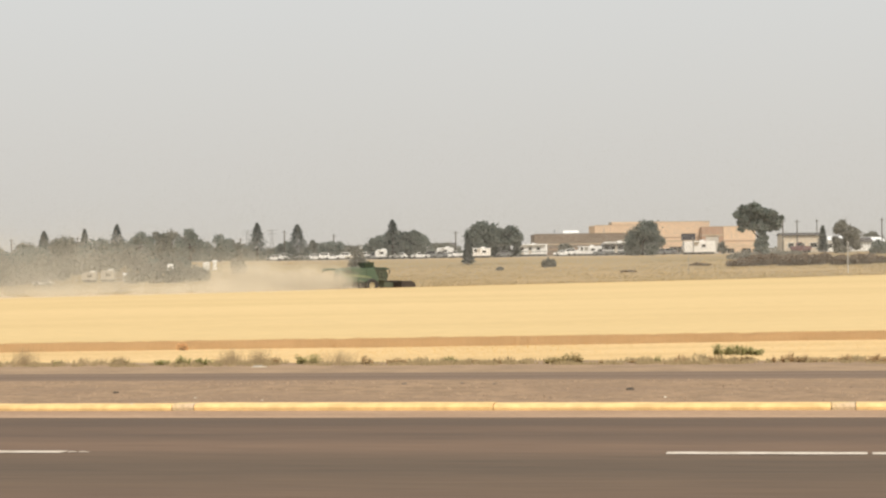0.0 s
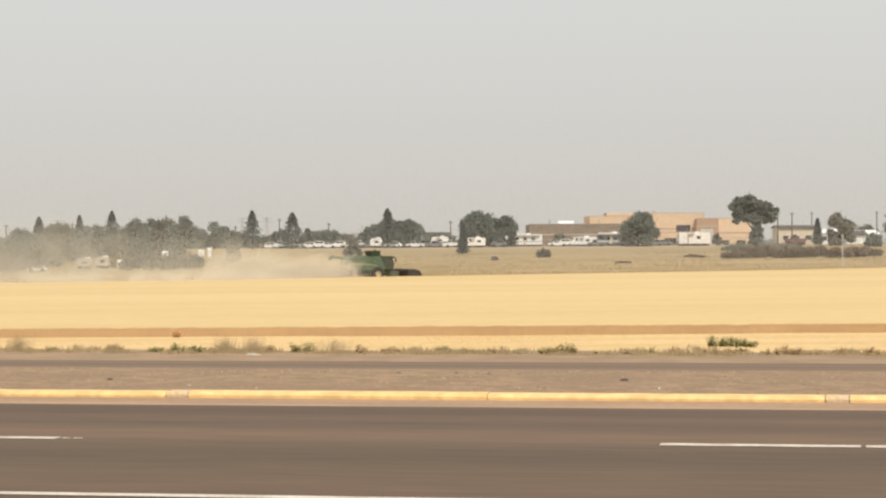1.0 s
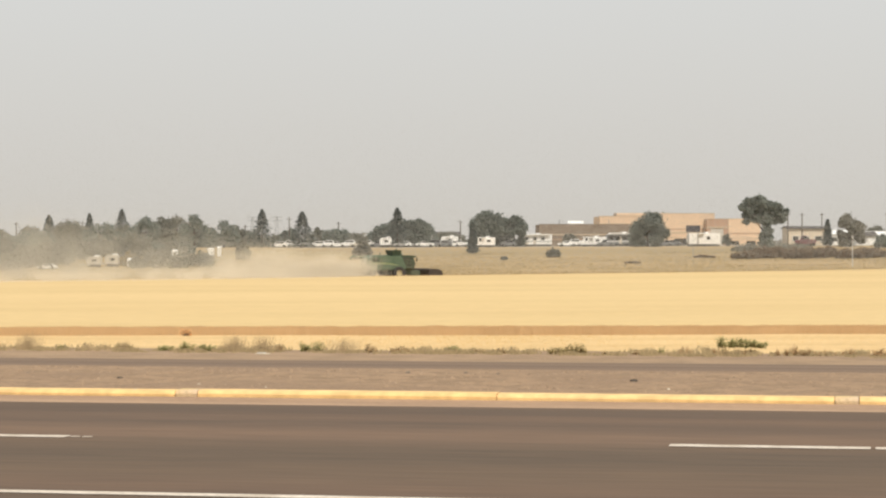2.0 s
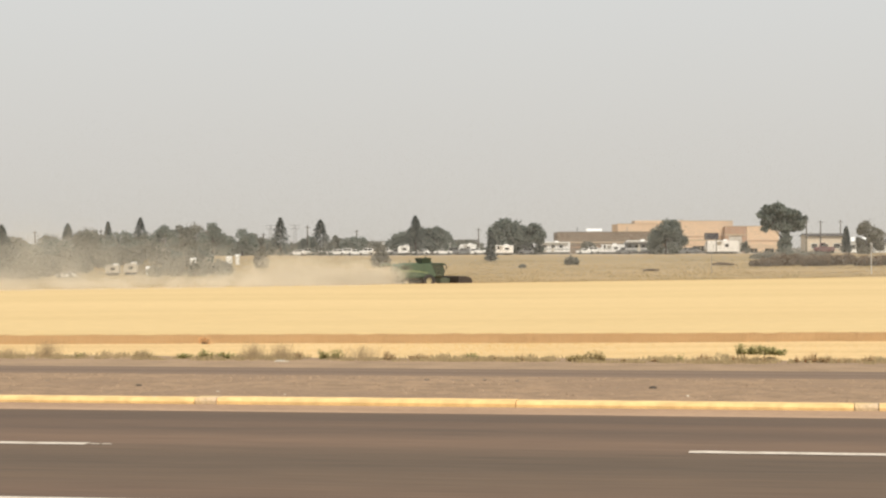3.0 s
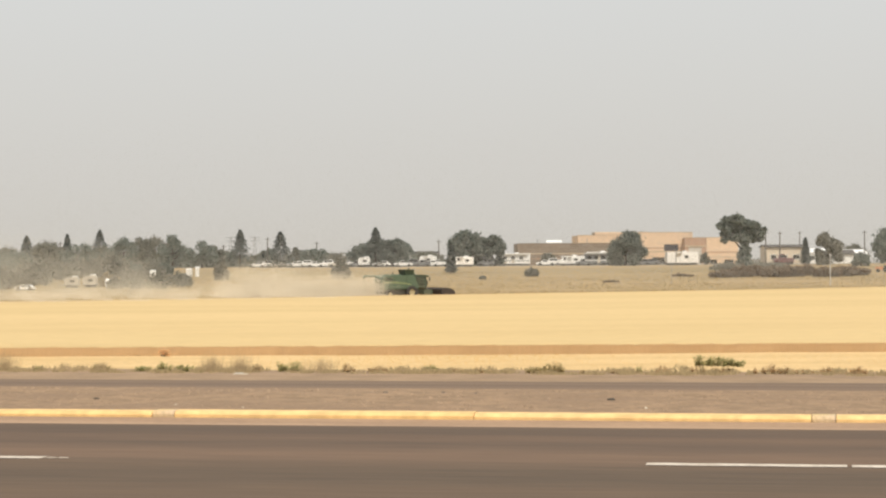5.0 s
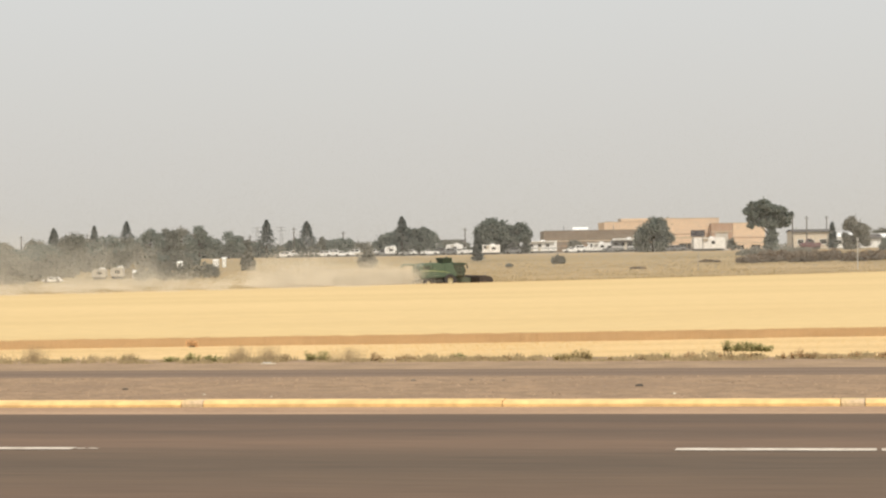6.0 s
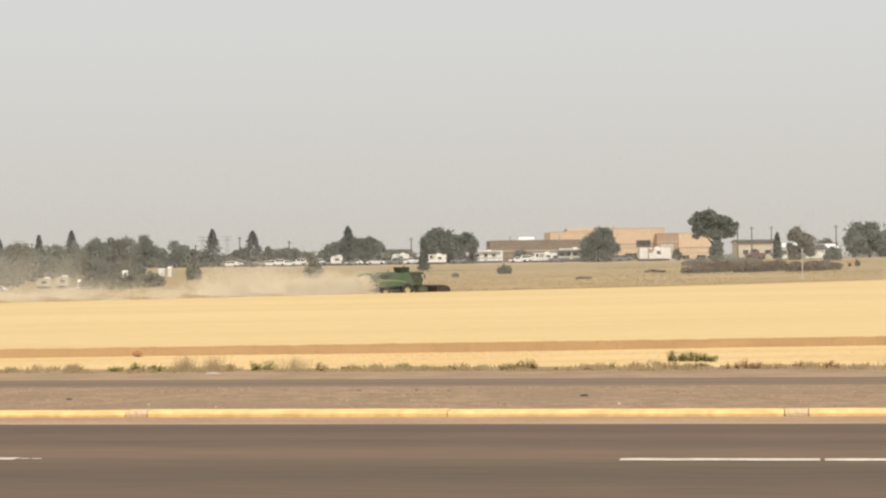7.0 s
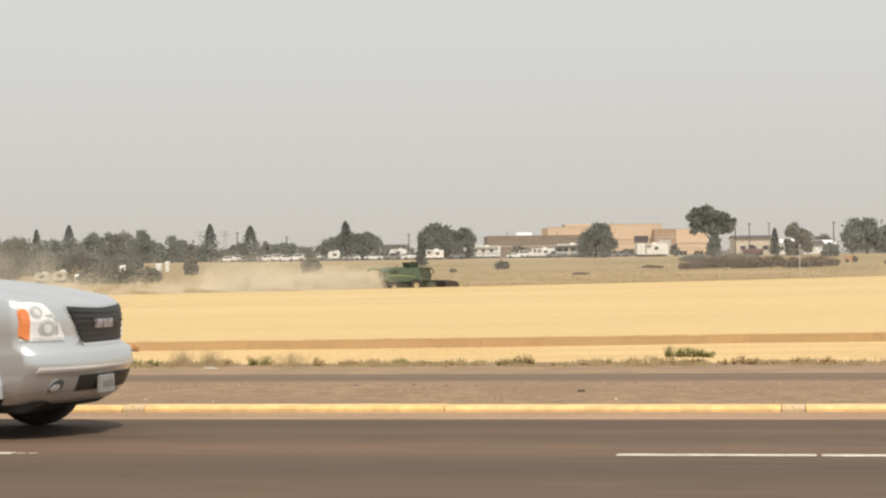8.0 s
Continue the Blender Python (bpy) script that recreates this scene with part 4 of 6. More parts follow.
    for y in (-3.78, 3.70):
        bm = bmesh.new()
        prism(bm, [(3.65, 0.2), (3.65, 1.42), (4.3, 1.52), (5.25, 1.5), (5.7, 1.25), (5.88, 0.8), (5.8, 0.35), (5.4, 0.18)], y, y + 0.08, 0.015)
        part("end_divider", bm, REEL_METAL, head)
        bm = bmesh.new()
        tube(bm, (3.65, y + 0.04, 1.5), (4.7, y + 0.04, 1.14), 0.06, seg=6)
        part("reel_arm", bm, REEL_METAL, head)
    reel = new("reel")
    reel.parent = c
    reel.location = REEL_AT
    tagged(reel, "dark turning reel with six bats")
    bm = bmesh.new()
    tube(bm, (0, -3.6, 0), (0, 3.6, 0), 0.26, seg=10)
    for y in (-3.5, -1.2, 1.2, 3.5):
        for k in range(6):
            a = k * math.tau / 6
            tube(bm, (0, y, 0), (0.42 * math.cos(a), y, 0.42 * math.sin(a)), 0.025, seg=4)
    part("spider", bm, REEL_METAL, reel)
    for k in range(6):
        a = k * math.tau / 6
        bm = bmesh.new()
        px, pz = 0.42 * math.cos(a), 0.42 * math.sin(a)
        box(bm, px - 0.12, px + 0.12, -3.6, 3.6, pz - 0.12, pz + 0.12, 0.02)
        for i in range(36):
            y = -3.5 + i * 0.2
            tube(bm, (px, y, pz), (px - 0.04, y, pz - 0.22), 0.012, seg=3, caps=False)
        part("bat", bm, REEL_METAL, reel)
    wheels = []
    for y, out in ((-1.25, -1), (1.25, 1)):
        wheels.append((wheel(c, 0.05, y, 0.95, 0.95, 0.72, 0.43, RIM_DUSTY, 22, "large lugged drive tyre", out), 0.95, y))
        wheels.append((wheel(c, -3.35, y * 0.95, 0.66, 0.66, 0.45, 0.30, RIM_DUSTY, 18, "smaller lugged steering tyre", out), 0.66, y))
    return c, reel, wheels


COMBINE, REEL, COMBINE_WHEELS = build_combine()


# ---- dust ----
def dust_puff(seed, length, height, depth, count, label, fleck=0.034, material=DUST):
    """Thousands of drifting flecks of chaff and soil; thickest low and in the middle."""
    rnd = np.random.RandomState(seed)
    n = int(count * 1.9)
    x = rnd.normal(0, length / 2.4, n)
    y = rnd.normal(0, depth / 2.4, n)
    z = abs(rnd.normal(0, height / 1.9, n)) + rnd.uniform(0, 0.12 * height, n)
    f = np.array([noise.noise((a * 0.9 / height, b * 0.5 / height, c * 1.1 / height + seed)) + 0.4 * noise.noise((a * 2.0 / height, b / height, c * 2.2 / height + seed)) for a, b, c in zip(x, y, z)])
    keep = rnd.uniform(-0.75, 0.45, n) < 1.6 * f
    ob = flecks("dust_cloud", np.stack([x, y, z], 1)[keep][:count], fleck, rnd, material)
    return tagged(ob, label, "dust cloud", "dust behind the combine", "stuff")


PUFFS = []  # the puff, its place at the start and at the end
rnd_puff = random.Random(31)
for k in range(11):  # the fresh plume, drawn out between the old end and the machine
    q = (k + 0.5) / 11
    far = rnd_puff.uniform(-0.6, 0.6)
    x0, x1 = -27.5 + q * 16.2, -23.0 + q * 22.9
    PUFFS.append((dust_puff(400 + k, 3.4, 2.3 + 1.3 * (1 - q) * rnd_puff.uniform(0.8, 1.2), 3.2, 24000, "tan billow of fresh harvest dust over the stubble"), (x0, 328.2 + 0.466 * x0 + 3.0 + far), (x1, 328.2 + 0.466 * x1 + 3.0 + far), 0.15))
for k in range(9):  # the older, taller veil that the wind carries off
    q = (k + 0.5) / 9
    x0, x1 = -66 + q * 46, -97 + q * 55
    PUFFS.append((dust_puff(430 + k, 8.5, 7.2 - 3.2 * max(0.0, q - 0.3), 5.0, 60000 if q < 0.5 else 40000, "thin drifting veil of older harvest dust", 0.0258, VEIL), (x0, 322 + 0.3 * x0 + 12), (x1, 322 + 0.3 * x1 + 14), 0.3))
for k in range(7):  # a low skirt over the wheat
    x0 = -62 + k * 7.0
    x1 = x0 - 3 + 2.1 * k
    PUFFS.append((dust_puff(450 + k, 9, 1.9, 6.0, 11000, "low thin dust hanging over the wheat", 0.040), (x0, 321 + 0.466 * x0), (x1, 321 + 0.466 * x1), 0.3))
for k in range(2):  # a thicker bank at the old end
    x0, x1 = -52 + k * 6, -74 + k * 7
    PUFFS.append((dust_puff(470 + k, 9, 6.5, 5.0, 44000, "thin drifting veil of older harvest dust", 0.0258, VEIL), (x0, 334 + 0.3 * x0), (x1, 336 + 0.3 * x1), 0.3))


def build_smoke():
    """Thin smoke as flecks toned like the sky, thinner upwards, only within the camera's view."""
    rnd = np.random.RandomState(88)
    n = 840000
    y = rnd.uniform(345, 470, n)
    x = rnd.uniform(-0.25, 0.275, n) * y
    z = -4.2 + rnd.exponential(6.5, n)
    keep = (z < 24) & (z > -0.5 - 3.7 * (470 - y) / 118)
    c = np.stack([x, y, z], 1)[keep]
    tagged(flecks("smoke_haze", c, 0.0404, rnd, SMOKE), "thin grey smoke haze over the plain in view", "haze", kind="stuff")


build_smoke()


# ---- the passing car ----
CAR_LEVELS = [  # height, nose, half width, tail
    (0.29, -0.20, 0.86, -4.98), (0.34, -0.09, 0.92, -5.04), (0.42, -0.042, 0.96, -5.08), (0.50, -0.012, 0.978, -5.11), (0.545, 0.005, 0.985, -5.125), (0.585, 0.03, 0.99, -5.13),
    (0.63, 0.024, 0.992, -5.125), (0.70, 0.012, 0.996, -5.10), (0.722, -0.004, 0.996, -5.09), (0.768, -0.082, 0.994, -5.06), (0.86, -0.088, 1.0, -5.05), (0.95, -0.085, 1.005, -5.04), (1.03, -0.10, 0.998, -5.03),
    (1.085, -0.12, 0.985, -5.03), (1.115, -0.17, 0.965, -5.03), (1.135, -0.26, 0.945, -5.02)]
AXLES, ARCH_R = (-1.05, -4.0), 0.475


def car_level(z):
    L = CAR_LEVELS
    z = max(L[0][0], min(L[-1][0], z))
    for a, b in zip(L, L[1:]):
        if z <= b[0]:
            k = (z - a[0]) / (b[0] - a[0])
            return tuple(a[i] + (b[i] - a[i]) * k for i in (1, 2, 3))
    return L[-1][1:]


def lift(y, z, hw=1.0):
    """The lamps and wings stand higher at the corners than over the grille."""
    return 0.055 * ease((z - 0.78) / 0.3) * min(1.0, abs(y) / hw) ** 1.5


def nose_x(y, z, off=0.0):
    xf, hw, _ = car_level(z)
    return xf - 0.36 * min(1.05, abs(y) / hw) ** 3.0 + off


def nose_patch(bm, y0, y1, low, high, off, n=10, m=5):
    """A piece that follows the curved nose, between low(y) and high(y)."""
    grid = []
    for i in range(n + 1):
        y = y0 + (y1 - y0) * i / n
        a, b = low(y), high(y)
        grid.append([bm.verts.new((nose_x(y, a + (b - a) * j / m, off), y, a + (b - a) * j / m + lift(y, a + (b - a) * j / m))) for j in range(m + 1)])
    rim = [bm.faces.new((grid[i][j], grid[i + 1][j], grid[i + 1][j + 1], grid[i][j + 1])) for i in range(n) for j in range(m)]
    back = bmesh.ops.extrude_face_region(bm, geom=rim)
    for v in back["geom"]:
        if isinstance(v, bmesh.types.BMVert):
            v.co.x -= 0.05
    bmesh.ops.recalc_face_normals(bm, faces=bm.faces)
    return bm


def nose_disc(y, z, r, off):
    """A round piece let into the curved nose."""
    half = lambda q: math.sqrt(max(0.0, 1 - ((q - y) / r) ** 2)) * r + 0.0015
    return nose_patch(bmesh.new(), y - r * 0.995, y + r * 0.995, lambda q: z - half(q), lambda q: z + half(q), off, 14, 4)


def build_car():
    car = tagged(new("suv_car"), "silver full-size sport utility car with black grille", "car")
    bm = bmesh.new()
    sides = [-0.36 - i * (4.46 / 110) for i in range(111)]
    rows = []
    for z, xf, hw, xr in CAR_LEVELS:
        row = []
        for i in range(1, 24):  # nose, from the right to the left
            y = -hw + 2 * hw * i / 24
            row.append((xf - 0.36 * (abs(y) / hw) ** 3.0, y))
        ln = [(xf - 0.36 + (xr + 0.2 - xf + 0.36) * i / 110, hw) for i in range(111)]
        row += ln
        for i in range(1, 10):
            y = hw - 2 * hw * i / 10
            row.append((xr + 0.2 * (abs(y) / hw) ** 4, y))
        row += [(x, -hw) for x, _ in reversed(ln)]
        rows.append([bm.verts.new((x, y, z + lift(y, z, hw))) for x, y in row])
    n = len(rows[0])
    for a, b in zip(rows, rows[1:]):
        for i in range(n):
            bm.faces.new((a[i], a[(i + 1) % n], b[(i + 1) % n], b[i]))
    cut = []
    for f in bm.faces:
        c = f.calc_center_median()
        if abs(c.y) > 0.8 and any(math.hypot(c.x - ax, c.z - 0.40) < ARCH_R for ax in AXLES) and abs(f.normal.y if f.normal.length else 1) >= 0:
            cut.append(f)
    bmesh.ops.delete(bm, geom=cut, context="FACES")
    for v in bm.verts:
        if abs(v.co.y) > 0.8 and v.is_boundary and v.co.z < 1.05:
            for ax in AXLES:
                d = Vector((v.co.x - ax, 0, v.co.z - 0.40))
                if d.length < ARCH_R + 0.06 and v.co.z > 0.3:
                    d = d.normalized() * ARCH_R
                    v.co.x, v.co.z = ax + d.x, 0.40 + d.z
    # bonnet, crowned, and the plate behind it
    z, xf, hw, xr = CAR_LEVELS[-1]
    hood = []
    for k in range(15):
        t = k / 14
        line = []
        for i in range(25):
            y = -hw + 2 * hw * i / 24
            x0 = xf - 0.36 * (abs(y) / hw) ** 3.0
            x = x0 + (-1.62 - x0) * t
            ridge = 0.025 * ease((0.62 - abs(y)) / 0.1) * ease(t / 0.12)
            line.append(bm.verts.new((x, y * (1 - 0.01 * t), z + lift(y, z, hw) + 0.17 * math.sin(t * math.pi / 2) * (1 - 0.62 * (y / hw) ** 2) + ridge)))
        hood.append(line)
    for a, b in zip(hood, hood[1:]):
        for i in range(24):
            bm.faces.new((a[i], a[i + 1], b[i + 1], b[i]))
    box(bm, -4.95, -1.5, -0.94, 0.94, 1.05, 1.14)
    bmesh.ops.remove_doubles(bm, verts=bm.verts, dist=0.002)
    bmesh.ops.recalc_face_normals(bm, faces=bm.faces)
    body = part("body", bm, SILVER, car, smooth=True)
    # greenhouse
    bm = bmesh.new()
    shape = [(1.12, -1.5, -5.0, 0.94), (1.24, -1.62, -5.0, 0.935), (1.75, -2.25, -4.9, 0.80), (1.88, -2.48, -4.8, 0.74), (1.93, -2.75, -4.6, 0.62)]
    rings = [[bm.verts.new(p) for p in ((x0, -w, z), (x0 + 0.06, 0, z), (x0, w, z), (x1, w, z), (x1, -w, z))] for z, x0, x1, w in shape]
    for a, b in zip(rings, rings[1:]):
        for i in range(5):
            bm.faces.new((a[i], a[(i + 1) % 5], b[(i + 1) % 5], b[i]))
    bm.faces.new(rings[-1])
    bmesh.ops.recalc_face_normals(bm, faces=bm.faces)
    part("cabin", bm, SILVER, car)

    def pane(name, pts, push):
        bm = bmesh.new()
        a = [bm.verts.new(p) for p in pts]
        b = [bm.verts.new(Vector(p) + Vector(push)) for p in pts]
        bm.faces.new(a)
        bm.faces.new(b)
        for i in range(len(a)):
            j = (i + 1) % len(a)
            bm.faces.new((a[i], a[j], b[j], b[i]))
        bmesh.ops.recalc_face_normals(bm, faces=bm.faces)
        part(name, bm, CAR_GLASS, car, "dark tinted glass")

    for sy in (-1, 1):
        for x0, x1, top0, top1 in ((-1.95, -2.85, -2.4, -2.85), (-2.95, -3.8, -2.95, -3.8), (-3.9, -4.8, -3.9, -4.7)):
            pane("side_window", [(x0, sy * 0.935, 1.25), (x1, sy * 0.935, 1.25), (top1, sy * 0.812, 1.72), (top0, sy * 0.812, 1.72)], (0, sy * 0.008, 0.002))
    pane("windscreen", [(-1.66, -0.86, 1.27), (-1.60, 0, 1.27), (-1.66, 0.86, 1.27), (-2.22, 0.74, 1.73), (-2.17, 0, 1.73), (-2.22, -0.74, 1.73)], (0.012, 0, 0.012))
    # nose
    edge = lambda y: 0.775 + 0.26 * max(0, (abs(y) - 0.40) / 0.18) ** 1.0 if abs(y) > 0.40 else 0.775
    bm = nose_patch(bmesh.new(), -0.60, 0.60, lambda y: min(1.05, edge(y) - 0.02), lambda y: 1.085, 0.004, 24, 6)
    part("grille_surround", bm, SILVER, car)
    bm = nose_patch(bmesh.new(), -0.565, 0.565, lambda y: min(1.04, edge(y) + 0.01), lambda y: 1.068, 0.016, 24, 6)
    grille = part("grille", bm, BLACK_PLASTIC, car, "black slatted grille")
    for k in range(6):
        z0 = 0.80 + k * 0.045
        half = min(0.55, 0.42 + (z0 - 0.775) * 0.6)
        bm = nose_patch(bmesh.new(), -half, half, lambda y: z0, lambda y: z0 + 0.012, 0.024, 20, 1)
        part("slat", bm, BLACK_PLASTIC, grille)
    for y0, y1 in ((-0.21, -0.10), (-0.08, 0.02), (0.04, 0.13)):
        bm = nose_patch(bmesh.new(), y0, y1, lambda y: 0.90, lambda y: 0.975, 0.04, 4, 3)
        part("badge", bm, BADGE, grille, "plain bright badge block")
    for sy in (-1, 1):
        bm = nose_patch(bmesh.new(), sy * 0.635, sy * 0.968, lambda y: 0.815, lambda y: 0.82 + min(1.0, max(0.05, (abs(y) - 0.635) / 0.16)) ** 0.7 * (0.27 - 0.05 * abs(abs(y) - 0.85)), 0.012, 20, 8)
        lamp = part("headlight", bm, LAMP_LENS, car, "clear headlight")
        for yy, zz, r in ((0.86, 1.015, 0.042), (0.79, 0.90, 0.06)):
            for name, m, k, off in (("bezel", LAMP_CUP, 1.1, 0.015), ("reflector", LAMP_DARK, 0.86, 0.018), ("bulb", GLASS_GREY, 0.48, 0.022)):
                part(name, nose_disc(sy * yy, zz, r * k, off), m, lamp)
        for y0, y1, z0, z1, m in ((0.70, 0.735, 0.86, 0.98, LAMP_DARK), (0.655, 0.90, 0.828, 0.848, GLASS_GREY), (0.74, 0.80, 0.985, 1.0, LAMP_DARK)):
            part("inner_trim", nose_patch(bmesh.new(), sy * y0, sy * y1, lambda y: z0, lambda y: z1, 0.017, 6, 2), m, lamp)
        bm = nose_patch(bmesh.new(), sy * 0.925, sy * 0.978, lambda y: 0.828 + 0.9 * max(0.0, abs(y) - 0.955), lambda y: 1.035 - 26.0 * (abs(y) - 0.955) ** 2 * (1.0 if abs(y) < 0.955 else 2.2), 0.028, 10, 6)
        part("turn_signal", bm, ORANGE_LENS, lamp, "orange turn signal")
        fog = part("fog_light", nose_disc(sy * 0.75, 0.44, 0.054, 0.012), STEEL_GREY, car, "round chrome-rimmed fog light")
        # dark disc laid on the surface imitates the shaded recess round the lens
        part("shade_disc", nose_disc(sy * 0.745, 0.45, 0.045, 0.016), SILVER_DARK, fog)
        part("lens", nose_disc(sy * 0.757, 0.428, 0.03, 0.022), LAMP_DARK, fog)
        bm = bmesh.new()
        box(bm, -2.2, -2.0, sy * 0.98 - 0.02, sy * 1.16 + 0.02, 1.2, 1.38, 0.03)
        part("mirror", bm, SILVER, car)
        bm = bmesh.new()
        box(bm, -5.06, -4.98, sy * 0.93 - 0.05, sy * 0.93 + 0.05, 0.85, 1.35, 0.02)
        part("tail_light", bm, RED_LENS, car)
    bm = nose_patch(bmesh.new(), -0.55, 0.55, lambda y: 0.39, lambda y: 0.52, 0.01, 18, 3)
    part("lower_intake", bm, BLACK_PLASTIC, car)
    bm = bmesh.new()
    x = nose_x(0.0, 0.44, 0.035)
    box(bm, x - 0.02, x + 0.02, -0.30, -0.01, 0.36, 0.51, 0.008)
    plate = part("number_plate", bm, PLATE, car, "pale number plate with plain bars")
    bm = bmesh.new()
    for k in range(5):
        box(bm, x + 0.02, x + 0.024, -0.27 + k * 0.048, -0.24 + k * 0.048, 0.41, 0.46)
    part("bar", bm, GREY_PAINT, plate)
    bm = bmesh.new()
    prism(bm, [(-0.30, 0.30), (-0.46, 0.215), (-4.9, 0.26), (-4.95, 0.33)], -0.78, 0.78, 0.02)
    box(bm, -4.9, -0.5, -0.72, 0.72, 0.3, 1.0)
    part("dark_underside", bm, BLACK_PLASTIC, car)
    for sy in (-1, 1):
        bm = bmesh.new()
        box(bm, -3.4, -1.55, sy * 0.97 - 0.06, sy * 0.97 + 0.06, 0.27, 0.36, 0.02)
        part("running_board", bm, SILVER_DARK, car)
        for ax in AXLES:
            bm = bmesh.new()
            for k in range(15):
                a0, a1 = math.pi * k / 15 - 0.1, math.pi * (k + 1) / 15 - 0.1
                tube(bm, (ax + ARCH_R * math.cos(a0), sy * 0.985, 0.40 + ARCH_R * math.sin(a0)), (ax + ARCH_R * math.cos(a1), sy * 0.985, 0.40 + ARCH_R * math.sin(a1)), 0.022, seg=6)
            part("arch_lip", bm, SILVER, car)
    bm = nose_patch(bmesh.new(), -0.93, 0.93, lambda y: 0.558, lambda y: 0.602, 0.008, 40, 2)
    part("bumper_trim", bm, BRIGHT_TRIM, car, "bright bumper strip")
    wheels = []
    for ax in AXLES:
        for sy in (-1, 1):
            wheels.append(wheel(car, ax, sy * 0.85, 0.405, 0.405, 0.27, 0.24, STEEL_GREY, 0, "black road tyre", sy))
    return car, wheels


CAR, CAR_WHEELS = build_car()


# ---- town edge: buildings ----
def hall(name, x0, x1, y, depth, h, wall, label, bands=(), category="building", openings=(), roof=None, parapet=0.35, glass=None):
    """A flat-roofed block with a parapet, wall bands and recessed windows or doors (x, z, width, height)."""
    z = min(field_z(x0, y), field_z(x1, y)) - 0.3
    b = tagged(new(name), label, category)
    b.location = (x0, y, z)
    w, h = x1 - x0, h - z
    bm = bmesh.new()
    # front wall in pieces round its openings
    cuts = sorted({0.0, w, *[c for o in openings for c in (o[0], o[0] + o[2])]})
    for a, c in zip(cuts, cuts[1:]):
        hole = [o for o in openings if o[0] <= a + 1e-6 and c <= o[0] + o[2] + 1e-6]
        if hole:
            o = hole[0]
            if o[1] > 0.01:
                box(bm, a, c, 0, 0.35, 0, o[1])
            box(bm, a, c, 0, 0.35, o[1] + o[3], h)
        else:
            box(bm, a, c, 0, 0.35, 0, h)
    box(bm, 0, 0.35, 0.35, depth, 0, h)
    box(bm, w - 0.35, w, 0.35, depth, 0, h)
    box(bm, 0.35, w - 0.35, depth - 0.35, depth, 0, h)
    bmesh.ops.remove_doubles(bm, verts=bm.verts, dist=0.001)
    part("wall", bm, wall, b)
    bm = bmesh.new()
    box(bm, 0.355, w - 0.355, 0.355, depth - 0.355, h - parapet - 0.2, h - parapet)
    part("roof", bm, roof or ROOF_DARK, b)
    bm = bmesh.new()
    box(bm, -0.06, w + 0.06, -0.06, 0.42, h, h + 0.12, 0.02)
    part("coping", bm, TAN_TRIM if wall is not BROWN_WALL else BROWN_WALL, b)
    for z0, t, m in bands:
        bm = bmesh.new()
        box(bm, -0.03, w + 0.03, -0.05, 0.0, z0, z0 + t)
        part("band", bm, m, b)
    for x, zz, ww, hh in openings:
        bm = bmesh.new()
        box(bm, x + 0.05, x + ww - 0.05, 0.2, 0.24, zz + 0.05, zz + hh - 0.05)
        win = part("window", bm, glass or WINDOW_DARK, b)
        bm = bmesh.new()
        for a0, a1, b0, b1 in ((x, x + ww, zz, zz + 0.07), (x, x + ww, zz + hh - 0.07, zz + hh), (x, x + 0.07, zz, zz + hh), (x + ww - 0.07, x + ww, zz, zz + hh), (x + ww / 2 - 0.03, x + ww / 2 + 0.03, zz, zz + hh)):
            box(bm, a0, a1, 0.14, 0.2, b0, b1)
        part("frame", bm, TAN_TRIM, win)
    return b, w, h, z


school_low, w, h, z = hall("school_wing", 30.1, 55.4, 620, 22, 5.15, BROWN_WALL, "long low brown brick school wing with flat roof", ((3.6, 0.25, TAN_TRIM), (2.3, 0.2, ROSE_WALL)), openings=((14.0, 0.6, 3.2, 1.6), (19.2, 0.6, 2.4, 1.6)))
bm = bmesh.new()
vs = [[bm.verts.new((x, y, zz)) for y, zz in ((1.2, h - 0.4), (1.2, h + 0.35), (2.4, h + 0.95), (4.0, h - 0.4))] for x in (7.8, 12.0)]
for a, c in ((0, 1), (1, 2), (2, 3), (3, 0)):
    bm.faces.new((vs[0][a], vs[1][a], vs[1][c], vs[0][c]))
bm.faces.new(vs[0])
bm.faces.new(vs[1][::-1])
bmesh.ops.recalc_face_normals(bm, faces=bm.faces)
part("roof_unit", bm, ROOF_METAL, school_low, "bright metal roof unit")
for x in (5.6, 19.0):
    bm = bmesh.new()
    tube(bm, (x, 4, h - 0.4), (x, 4, h + 1.3), 0.12, seg=7)
    part("vent_pipe", bm, STEEL_GREY, school_low)
upper, w, h, z = hall("school_hall", 49.3, 70.2, 660, 24, 7.7, TAN_WALL, "tall tan block school hall behind a lower wing", ((6.9, 0.3, TAN_TRIM),))
bm = bmesh.new()
box(bm, 4.9, 20.3, 0.6, 12, h - 0.3, h + 0.95, 0.05)
part("upper_storey", bm, TAN_WALL, upper)
bm = bmesh.new()
tube(bm, (15.6, 0.3, h - 2.1), (15.6, -0.15, h - 2.1), 0.75, 0.7, 14)
part("round_vent", bm, ROOF_METAL, upper, "round pale wall vent")
hall("school_gym", 64.8, 80.3, 645, 12, 8.3, TAN_WALL, "tall tan block school gymnasium with flat roof", ((5.2, 0.3, ROSE_WALL), (4.2, 0.35, TAN_TRIM)), openings=((4.2, 0.4, 4.5, 2.4), (10.8, 0.4, 1.8, 2.4)))
hall("school_entry", 77.5, 83.4, 640, 4.8, 6.75, ROSE_WALL, "rose brick school entrance block with pale wide doorway", ((5.6, 0.3, TAN_TRIM),), openings=((1.0, 0.3, 3.7, 5.3),), glass=PALE_POST)
